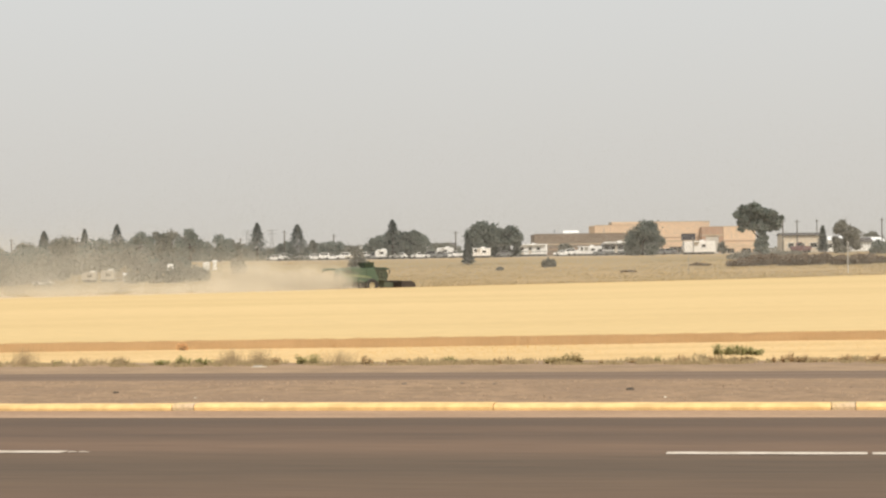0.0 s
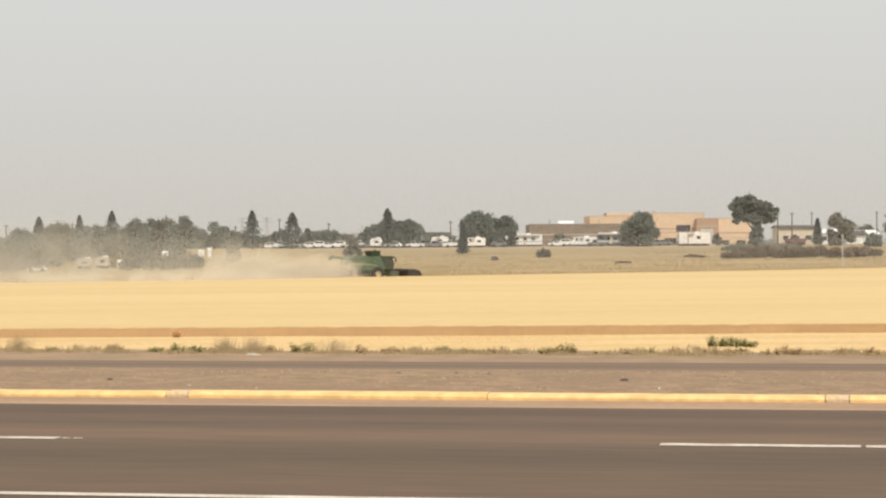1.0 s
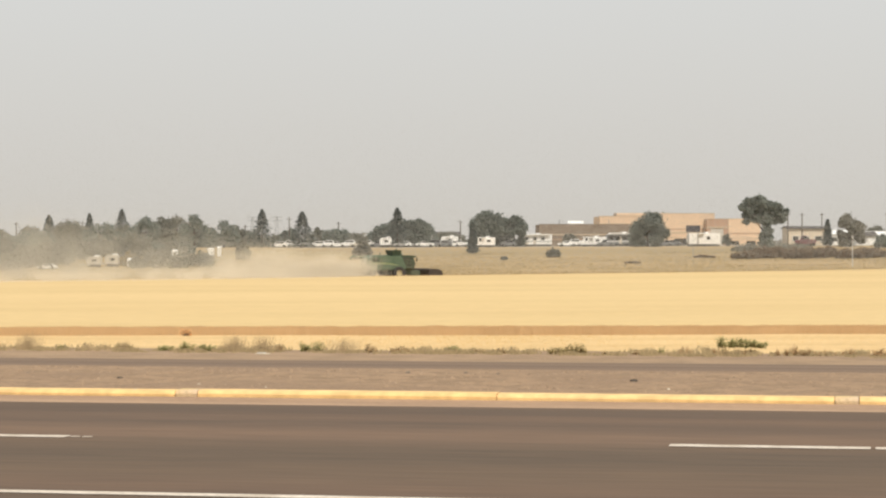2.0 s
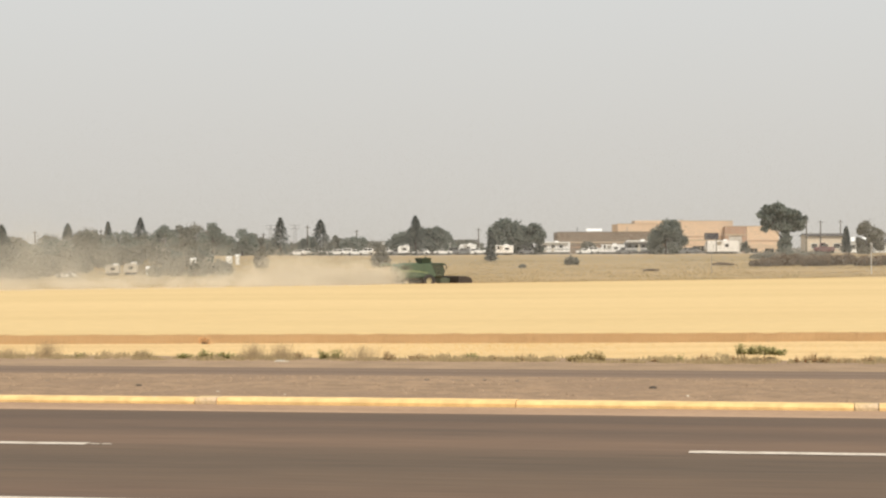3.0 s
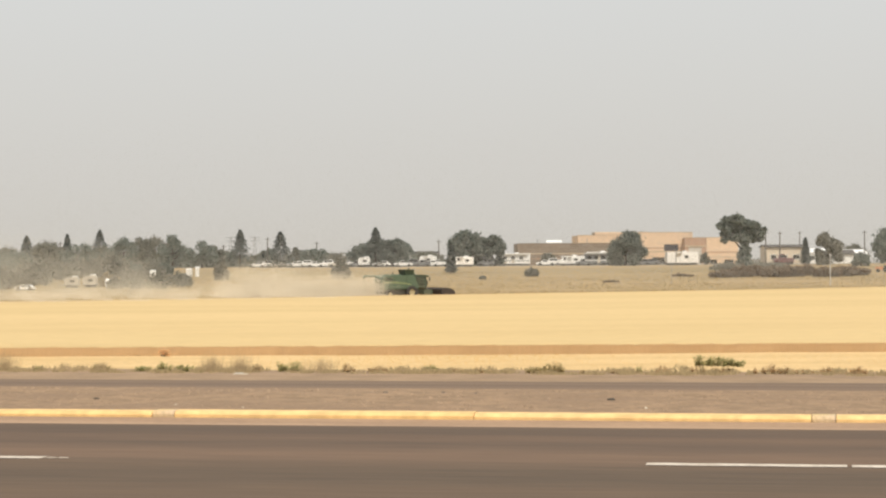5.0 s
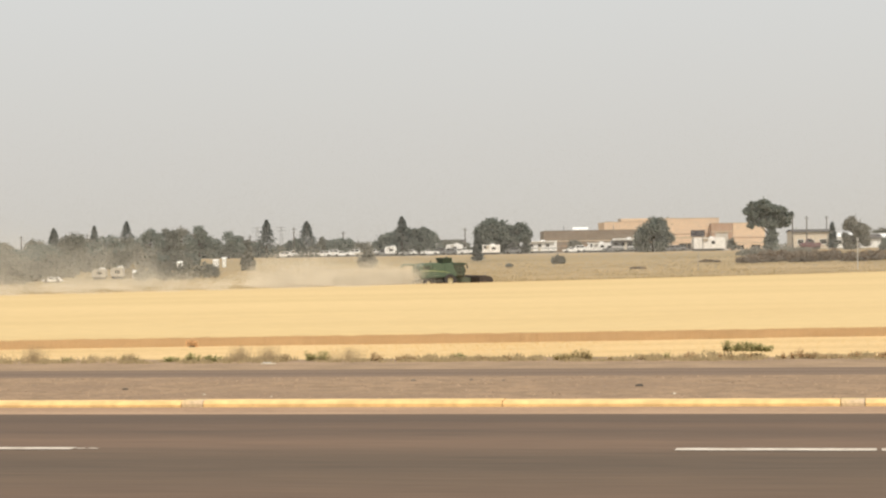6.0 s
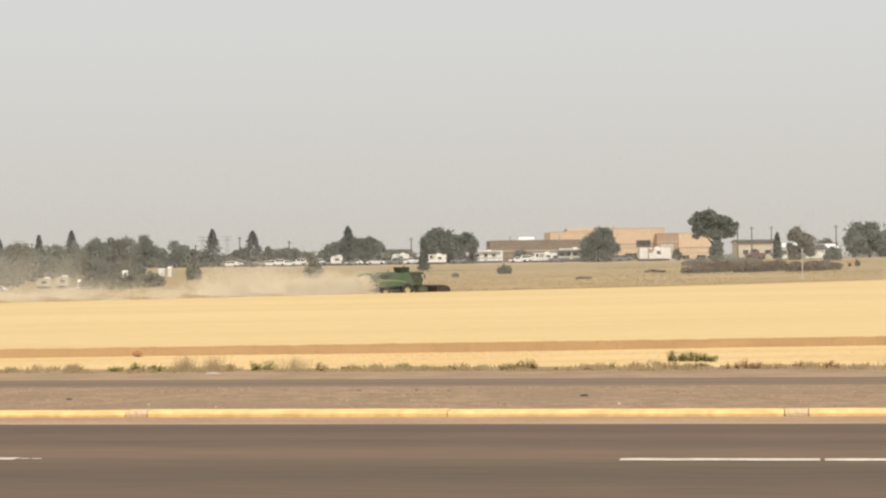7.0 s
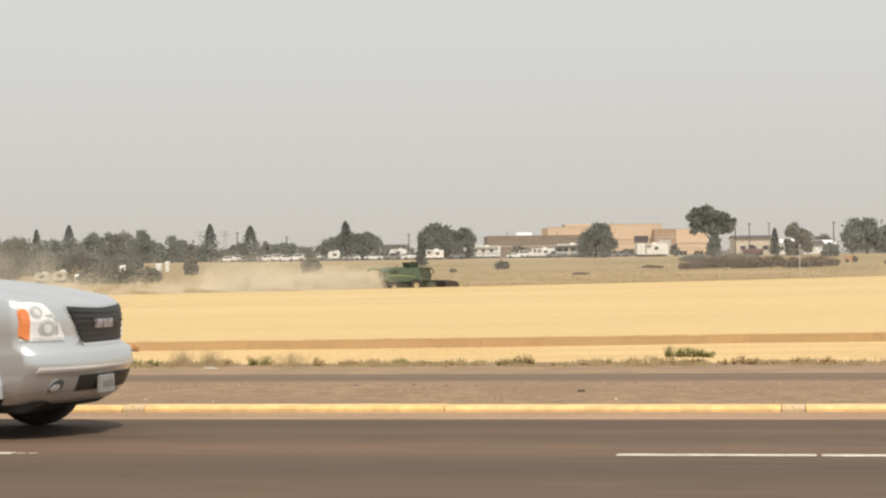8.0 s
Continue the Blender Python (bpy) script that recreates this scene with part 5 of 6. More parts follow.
hall("school_annex", 83.5, 92.4, 640, 18, 6.75, TAN_WALL, "tan block school annex with rose base band", ((3.9, 0.3, ROSE_WALL), (2.5, 0.25, TAN_TRIM)), openings=((1.0, 0.4, 2.0, 1.6), (5.0, 0.4, 2.6, 1.6)))


def gable_house(x0, x1, y, depth, eave, ridge, wall, roof, label, name="house", openings=()):
    z = min(field_z(x0, y), field_z(x1, y)) - 0.15
    b = tagged(new(name), label, "house")
    b.location = (x0, y, z)
    w = x1 - x0
    bm = bmesh.new()
    prism_pts = [(0, 0), (depth, 0), (depth, eave), (depth / 2, ridge - 0.15), (0, eave)]
    a = [bm.verts.new((0, p, q)) for p, q in prism_pts]
    c = [bm.verts.new((w, p, q)) for p, q in prism_pts]
    bm.faces.new(a)
    bm.faces.new(c[::-1])
    for i in range(5):
        bm.faces.new((a[i], c[i], c[(i + 1) % 5], a[(i + 1) % 5]))
    bmesh.ops.recalc_face_normals(bm, faces=bm.faces)
    part("wall", bm, wall, b)
    bm = bmesh.new()
    over, side, thick = (0.4, 0.3, 0.16) if w > 3 else (0.05, 0.05, 0.05)
    for y0, y1 in ((-over, depth / 2), (depth + over, depth / 2)):
        za = eave - over * (ridge - eave) / (depth / 2)
        pts = [(-side, y0, za), (w + side, y0, za), (w + side, y1, ridge), (-side, y1, ridge)]
        va = [bm.verts.new(p) for p in pts]
        vb = [bm.verts.new((p[0], p[1], p[2] + thick)) for p in pts]
        bm.faces.new(va)
        bm.faces.new(vb)
        for i in range(4):
            bm.faces.new((va[i], va[(i + 1) % 4], vb[(i + 1) % 4], vb[i]))
    bmesh.ops.recalc_face_normals(bm, faces=bm.faces)
    part("roof", bm, roof, b)
    for x, zz, ww, hh in openings:
        bm = bmesh.new()
        box(bm, x, x + ww, -0.05, -0.01, zz, zz + hh)
        win = part("window", bm, WINDOW_DARK, b)
        bm = bmesh.new()
        for a0, a1, b0, b1 in ((x - 0.08, x + ww + 0.08, zz - 0.08, zz), (x - 0.08, x + ww + 0.08, zz + hh, zz + hh + 0.08), (x - 0.08, x, zz, zz + hh), (x + ww, x + ww + 0.08, zz, zz + hh)):
            box(bm, a0, a1, -0.08, -0.01, b0, b1)
        part("frame", bm, WHITE_WALL, win)
    return b


gable_house(87.5, 97.2, 560, 9, 4.1, 4.65, BEIGE_WALL, ROOF_DARK, "long beige single-storey house with dark roof", openings=((1.2, 1.2, 1.4, 1.1), (4.2, 0.2, 1.0, 2.0), (6.6, 1.2, 1.6, 1.1)))
gable_house(1.8, 8.0, 560, 8, 2.7, 3.6, WHITE_WALL, ROOF_DARK, "white house with dark roof behind parked cars", openings=((1.0, 1.0, 1.0, 1.0), (3.2, 0.2, 0.9, 1.9), (4.8, 1.0, 0.9, 1.0)))
gable_house(95.0, 99.5, 545, 7, 2.7, 3.5, WHITE_WALL, ROOF_METAL, "small white shed with pale roof", "shed", ((0.8, 1.0, 0.9, 0.9),))
gable_house(99.0, 103.6, 532, 7, 2.25, 3.1, WHITE_WALL, ROOF_DARK, "low white building with dark roof", "shed", ((1.4, 0.7, 0.7, 0.7),))
gable_house(103.9, 109.0, 545, 7, 2.3, 3.2, WHITE_WALL, ROOF_METAL, "low white building with pale roof", "shed", ((2.0, 0.7, 0.8, 0.8),))
gable_house(-41.7, -40.7, 440, 2.0, 1.45, 1.65, WHITE_WALL, WHITE_WALL, "small white shed beside the trees", "shed")
gable_house(-39.9, -39.3, 440, 1.6, 1.7, 2.0, WHITE_WALL, WHITE_WALL, "narrow white shed beside the trees", "shed")
gable_house(-47.2, -46.2, 428, 1.6, 1.6, 2.0, WHITE_WALL, WHITE_WALL, "small white shed beside the trees", "shed")


# ---- parked vehicles ----
def small_wheel(parent, x, y, r, z=None):
    bm = bmesh.new()
    ring_body(bm, [(r * 0.5, y), (r * 0.92, y - 0.02), (r, y + 0.04), (r, y + 0.18), (r * 0.9, y + 0.22)], 14)
    ob = part("wheel", bm, RUBBER, parent)
    ob.location = (x, 0, r if z is None else z)


def camper(x, y, length, h, paint, label, stripes=None, motor=True, turn=0, plain=False):
    """A motor home (sloped cab at its left end) or a box trailer, side on."""
    v = tagged(new("motor_home" if motor else "camper_trailer"), label, "recreational vehicle")
    v.matrix_basis = pose(x, y, field_z(x, y), 0, 0, turn)
    bm = bmesh.new()
    if motor:
        prism(bm, [(0, 0.45), (0, 1.1), (0.55, 1.35), (1.0, 2.0), (0.5, 2.2), (0.5, h - 0.15), (0.75, h), (length, h), (length, 0.45)], 0, 2.3, 0.06)
    else:
        prism(bm, [(0.25, 0.5), (0, 1.2), (0.25, h - 0.2), (0.6, h), (length - 0.2, h), (length, h - 0.3), (length, 0.5)], 0, 2.3, 0.06)
    part("body", bm, paint, v)
    n = max(2, int(length / 2))
    for i in range(n) if not plain else (n - 1,):
        x0 = (1.6 if motor else 0.9) + i * (length - 2.2) / n
        bm = bmesh.new()
        box(bm, x0, x0 + 0.8, -0.025, 0.02, h * 0.52, h * 0.76, 0.01)
        part("window", bm, WINDOW_DARK, v)
    bm = bmesh.new()
    box(bm, length * 0.45, length * 0.45 + 0.65, -0.02, 0.02, 0.55, h * 0.8, 0.01)
    part("door", bm, paint if plain else BEIGE_PAINT, v)
    if not plain:
        bm = bmesh.new()
        box(bm, 0.4, length - 0.2, -0.015, 0.01, h * 0.38, h * 0.44)
        part("stripe", bm, stripes or GREY_PAINT, v)
    bm = bmesh.new()
    box(bm, length * 0.55, length * 0.55 + 0.9, 0.7, 1.5, h, h + 0.25, 0.05)
    part("roof_unit", bm, WHITE_PAINT, v)
    # black box added in place of the shade beneath the camper
    bm = bmesh.new()
    box(bm, 0.35, length - 0.3, 0.05, 2.1, 0.1, 0.5)
    part("chassis", bm, BLACK_PLASTIC, v)
    if motor:
        bm = bmesh.new()
        prism(bm, [(0.50, 1.42), (0.56, 1.40), (0.98, 1.95), (0.92, 1.98)], 0.15, 2.15)
        part("windscreen", bm, WINDOW_DARK, v)
        bm = bmesh.new()
        box(bm, 1.05, 1.55, -0.025, 0.02, 1.25, 1.95, 0.01)
        part("cab_window", bm, WINDOW_DARK, v)
    bm = bmesh.new()
    box(bm, length * 0.35 if plain else 1.2 if motor else 0.6, length * 0.5 if plain else length - 0.5, -0.55, 0.0, h - 0.22, h - 0.14)
    part("awning", bm, BEIGE_PAINT, v)
    for wx in ((1.0, length - 1.6) if motor else (length * 0.55, length * 0.55 + 0.8)):
        small_wheel(v, wx, 0.02, 0.38)
    if not motor:
        bm = bmesh.new()
        tube(bm, (0.3, 1.1, 0.5), (-1.1, 1.1, 0.5), 0.06, seg=6)
        tube(bm, (-1.0, 1.1, 0.5), (-1.0, 1.1, 0.0), 0.05, seg=6)
        part("drawbar", bm, GREY_PAINT, v)


def small_car(x, y, length, h, paint, label, truck=False, turn=0):
    v = tagged(new("pickup_truck" if truck else "car"), label, "pickup" if truck else "car")
    v.matrix_basis = pose(x, y, field_z(x, y), 0, 0, turn)
    k, L = h, length
    bm = bmesh.new()
    prism(bm, [(0.05, 0.3 * k), (0, 0.5 * k), (0.08 * L, 0.6 * k), (0.5 * L, 0.64 * k), (0.97 * L, 0.62 * k), (L, 0.5 * k), (0.99 * L, 0.28 * k), (0.5 * L, 0.2 * k)], 0, 1.75, 0.05)
    part("body", bm, paint, v)
    bm = bmesh.new()
    if truck:
        prism(bm, [(0.26 * L, 0.60 * k), (0.33 * L, 0.97 * k), (0.38 * L, k), (0.55 * L, k), (0.58 * L, 0.6 * k)], 0.12, 1.63, 0.04)
    else:
        prism(bm, [(0.24 * L, 0.60 * k), (0.36 * L, 0.96 * k), (0.42 * L, k), (0.78 * L, k), (0.93 * L, 0.6 * k)], 0.12, 1.63, 0.04)
    part("cabin", bm, paint, v)
    # black box that paints in the shadow under the parked car
    bm = bmesh.new()
    box(bm, 0.06 * L, 0.95 * L, 0.06, 1.69, 0.1, 0.42 * k)
    part("dark_underside", bm, BLACK_PLASTIC, v)
    for x0, x1 in (((0.33, 0.55),) if truck else ((0.36, 0.56), (0.58, 0.80))):
        bm = bmesh.new()
        box(bm, x0 * L, x1 * L, 0.09, 0.13, 0.68 * k, 0.93 * k, 0.01)
        part("window", bm, CAR_GLASS, v)
    for wx in (0.2, 0.8):
        small_wheel(v, wx * L, -0.02, 0.33)


# beige in place of white imitates the dust veil before these two
camper(-59.0, 400, 2.5, 1.85, BEIGE_PAINT, "small haze-dulled camper trailer among bushes", motor=False, plain=True)
camper(-55.9, 401, 2.3, 2.05, BEIGE_PAINT, "small plain haze-dulled camper trailer among bushes", motor=False, plain=True)
# small gabled block put in for a narrow white upright
gable_house(-52.1, -51.5, 402, 1.4, 1.3, 1.6, WHITE_WALL, WHITE_WALL, "narrow white upright block between dry bushes", "shed")
shrub(-51.9, 404, 2.6, 3.2, 281, DRY_GRASS_BLADE, "tan dried-out bush among green ones", 2200)
shrub(-49.0, 399, 1.9, 2.2, 282, LEAF_OLIVE, "dark hazy bush in dry grass", 1500)
camper(20.4, 520, 7.7, 2.75, WHITE_PAINT, "white motor home parked on the gravel yard")
camper(10.0, 492, 4.5, 2.1, WHITE_PAINT, "white motor home parked under trees", plain=True)
camper(-10.4, 503, 2.7, 2.1, WHITE_PAINT, "small white camper beside a clump of trees", motor=False, plain=True)
camper(-3.4, 530, 4.6, 2.7, WHITE_PAINT, "white camper trailer parked between trees", motor=False, plain=True)
camper(33.2, 500, 5.6, 2.1, WHITE_PAINT, "white motor home with a beige door", motor=True, plain=True)
camper(39.5, 512, 6.8, 2.7, GREY_PAINT, "grey camper trailer with a white roof unit", WHITE_PAINT, motor=False)
camper(40.6, 520, 6.2, 3.0, WHITE_PAINT, "tall white camper trailer behind a grey one", motor=False)
camper(55.2, 490, 7.0, 2.85, WHITE_PAINT, "white box trailer standing by the sign", motor=False, plain=True)
camper(-28.5, 540, 5.5, 2.6, BEIGE_PAINT, "beige camper trailer behind spruces", motor=False)
camper(-17.2, 540, 4.2, 2.5, WHITE_PAINT, "white camper trailer in a row", motor=False)
CARS = [(-34.4, 505, 3.9, 1.35), (-30.6, 505, 3.6, 1.3), (-26.0, 506, 4.2, 1.4), (-21.6, 504, 4.0, 1.35), (-17.0, 505, 4.1, 1.3), (-12.6, 506, 3.8, 1.4), (-7.4, 504, 4.2, 1.35), (-2.6, 505, 4.2, 1.4), (2.9, 500, 4.5, 1.4), (8.2, 507, 3.9, 1.45), (16.2, 505, 4.0, 1.1), (28.6, 505, 4.3, 1.3)]
for i, (x, y, ln, h) in enumerate(CARS):
    paint = BEIGE_PAINT if i in (4,) else GREY_PAINT if i in (5, 10) else WHITE_PAINT
    small_car(x, y, ln, h, paint, {0: "white", 1: "white"}.get(i, "grey" if paint is GREY_PAINT else "beige" if paint is BEIGE_PAINT else "white") + " car parked in a row on the yard", i % 4 == 3)
# a second, tighter row behind, and dark vehicles between the white ones
BACK_CARS = [(-32.6, 512, "white"), (-28.6, 513, "white"), (-24.0, 512, "white"), (-19.4, 513, "white"), (-14.6, 512, "white"), (-5.2, 511, "white"), (-0.4, 512, "grey"), (5.4, 510, "white"), (18.6, 512, "beige"), (30.6, 512, "white")]
for i, (x, y, tone) in enumerate(BACK_CARS):
    small_car(x, y, 3.9, 1.62, {"white": WHITE_PAINT, "grey": GREY_PAINT, "beige": BEIGE_PAINT}[tone], tone + " car parked tightly behind the front row", i % 3 == 1)
for i, (x, y) in enumerate([(1.9, 499), (15.6, 497), (36.6, 496), (43.6, 496)]):
    small_car(x, y, 3.6, 1.5, GREY_PAINT, "dark grey car parked between white vehicles", i == 2)
camper(3.0, 520, 4.0, 2.35, WHITE_PAINT, "white camper trailer with a bright roof", motor=False, plain=True)
for i, (x, y) in enumerate([(46.4, 502), (49.2, 500), (51.6, 504)]):
    small_car(x, y, 4.0, 1.35, (WHITE_PAINT, GREY_PAINT, GREY_PAINT)[i], ("white", "dark grey", "dark grey")[i] + " car parked by the trees")
small_car(-66.2, 392, 3.4, 1.0, WHITE_PAINT, "low white car parked at the field edge")
small_car(77.9, 488, 4.4, 2.3, RED_PAINT, "faded red pickup truck beside brush", True)


def build_tractor(x, y):
    v = tagged(new("tractor"), "small orange tractor standing in dry grass", "tractor")
    v.location = (x, y, field_z(x, y))
    bm = bmesh.new()
    prism(bm, [(0.0, 0.5), (0, 1.0), (1.3, 1.1), (1.5, 0.8), (2.4, 0.75), (2.4, 0.45)], -0.4, 0.4, 0.04)
    part("body", bm, ORANGE_PAINT, v)
    bm = bmesh.new()
    box(bm, 1.6, 2.1, -0.3, 0.3, 0.8, 1.3, 0.05)
    part("seat", bm, BLACK_PLASTIC, v)
    for wx, r in ((0.4, 0.35), (1.9, 0.55)):
        small_wheel(v, wx, -0.6, r)


build_tractor(88.9, 436)


# ---- poles, pylons, sign ----
def pole(x, y, h, arms=1):
    p = tagged(new("utility_pole"), "thin weathered wooden utility pole with crossarm", "utility pole", "utility poles")
    p.location = (x, y, field_z(x, y) - 0.1)
    bm = bmesh.new()
    tube(bm, (0, 0, 0), (0, 0, h), 0.17, 0.11, 8)
    part("shaft", bm, POLE_WOOD, p)
    for k in range(arms):
        bm = bmesh.new()
        box(bm, -0.55, 0.55, -0.08, 0.08, h - 0.5 - k * 0.6, h - 0.38 - k * 0.6)
        part("crossarm", bm, POLE_WOOD, p)


for x, y, h in [(-92.3, 520, 6.0), (-83.4, 560, 6.6), (-44.0, 560, 5.6), (-31.0, 520, 6.9), (-20.1, 525, 5.9), (7.5, 520, 6.1), (75.0, 480, 7.3), (81.2, 500, 7.2), (102.6, 600, 8.7), (103.6, 520, 7.5)]:
    pole(x, y, h)


def pylon(x, y, h):
    p = tagged(new("pylon"), "distant slender steel lattice power pylon", "pylon", "power pylons")
    p.location = (x, y, field_z(x, y) - 0.2)
    bm = bmesh.new()
    feet = [(-0.9, -0.9), (0.9, -0.9), (0.9, 0.9), (-0.9, 0.9)]
    for i, (a, b) in enumerate(feet):
        tube(bm, (a, b, 0), (a * 0.3, b * 0.3, h), 0.07, 0.05, 4)
        c, d = feet[(i + 1) % 4]
        for k in range(6):
            t0, t1 = k / 6, (k + 1) / 6
            f0, f1 = 1 - 0.7 * t0, 1 - 0.7 * t1
            tube(bm, (a * f0, b * f0, h * t0), (c * f1, d * f1, h * t1), 0.035, seg=3)
    part("lattice", bm, STEEL_GREY, p)
    for z in (h - 0.3, h - 1.6):
        bm = bmesh.new()
        tube(bm, (-2.0, 0, z), (2.0, 0, z), 0.08, seg=4)
        part("arm", bm, STEEL_GREY, p)


for x, y, h in [(-68.0, 900, 14.0), (-58.5, 900, 14.0), (-140.0, 900, 13.5), (-110.0, 900, 14)]:
    pylon(x, y, h)


def build_sign():
    s = tagged(new("sign_board"), "dark plain sign board on two posts", "sign")
    s.location = (54.6, 487, field_z(55, 487))
    bm = bmesh.new()
    box(bm, 0, 3.0, -0.1, 0.1, 3.1, 4.5, 0.02)
    part("board", bm, BLUE_SIGN, s)
    for x in (0.5, 2.5):
        bm = bmesh.new()
        box(bm, x - 0.08, x + 0.08, -0.08, 0.08, -0.2, 3.1)
        part("post", bm, POLE_WOOD, s)
    p = tagged(new("marker_post"), "tall pale post in dry grass", "post")
    p.location = (71.5, 388, field_z(71.5, 388))
    bm = bmesh.new()
    tube(bm, (0, 0, -0.2), (0, 0, 5.2), 0.10, 0.08, 8)
    part("shaft", bm, PALE_POST, p)
    bm = bmesh.new()
    tube(bm, (0, 0, 5.2), (0, 0, 5.28), 0.11, 0.07, 8)
    part("cap", bm, PALE_POST, p)
    p = tagged(new("marker_post"), "thin grey post in dry grass", "post")
    p.location = (45.5, 395, field_z(45.5, 395))
    bm = bmesh.new()
    tube(bm, (0, 0, -0.2), (0, 0, 3.6), 0.04, 0.035, 8)
    part("shaft", bm, STEEL_GREY, p)
    bm = bmesh.new()
    tube(bm, (0, 0, 3.6), (0, 0, 3.66), 0.05, 0.03, 8)
    part("cap", bm, STEEL_GREY, p)


build_sign()


# ---- roadside weeds and stones ----
def road_xy(s, p):
    return s * RC + p * RS, -s * RS + p * RC


def weed(x, y, h, w, seed, leaf, label, z):
    """An open weed: stems that fan out from the foot, each with small leaves up its length."""
    rnd = np.random.RandomState(seed)
    bush = tagged(new("weed_bush"), label, "weed")
    bush.location = (x, y, z)
    bm, verts, faces = bmesh.new(), [], []
    n = max(7, int(w * 95))
    for i in range(n):
        foot = Vector((rnd.uniform(-0.38, 0.38) * w, rnd.uniform(-0.12, 0.12), 0))
        tall = h * rnd.uniform(0.5, 1.05) * (1 - 0.35 * abs(2 * foot.x / w) ** 2) * (0.8 + 0.35 * noise.noise((foot.x * 9, seed, 0)))
        tip = foot + Vector((rnd.uniform(-0.3, 0.3) * tall + foot.x * 0.25, rnd.uniform(-0.06, 0.06), tall))
        tube(bm, foot, tip, 0.004, 0.002, 3, False)
        for _ in range(26):
            t = rnd.uniform(0.08, 1.02)
            c = foot.lerp(tip, t) + Vector((rnd.normal(0, 0.014), rnd.normal(0, 0.014), rnd.normal(0, 0.008)))
            a, u = rnd.uniform(0, math.tau), rnd.uniform(0.012, 0.028) * (1.2 - 0.5 * t)
            out, side = Vector((math.cos(a), math.sin(a), rnd.uniform(-0.2, 0.9))) * u, Vector((-math.sin(a), math.cos(a), rnd.uniform(-0.5, 0.5))) * u * 0.45
            k = len(verts)
            verts.extend([c - out, c + side, c + out, c - side])
            faces.append((k, k + 1, k + 2, k + 3))
    tagged(part("stem", bm, STRAW, bush), kind="stuff")
    under("foliage", verts, faces, leaf, bush)


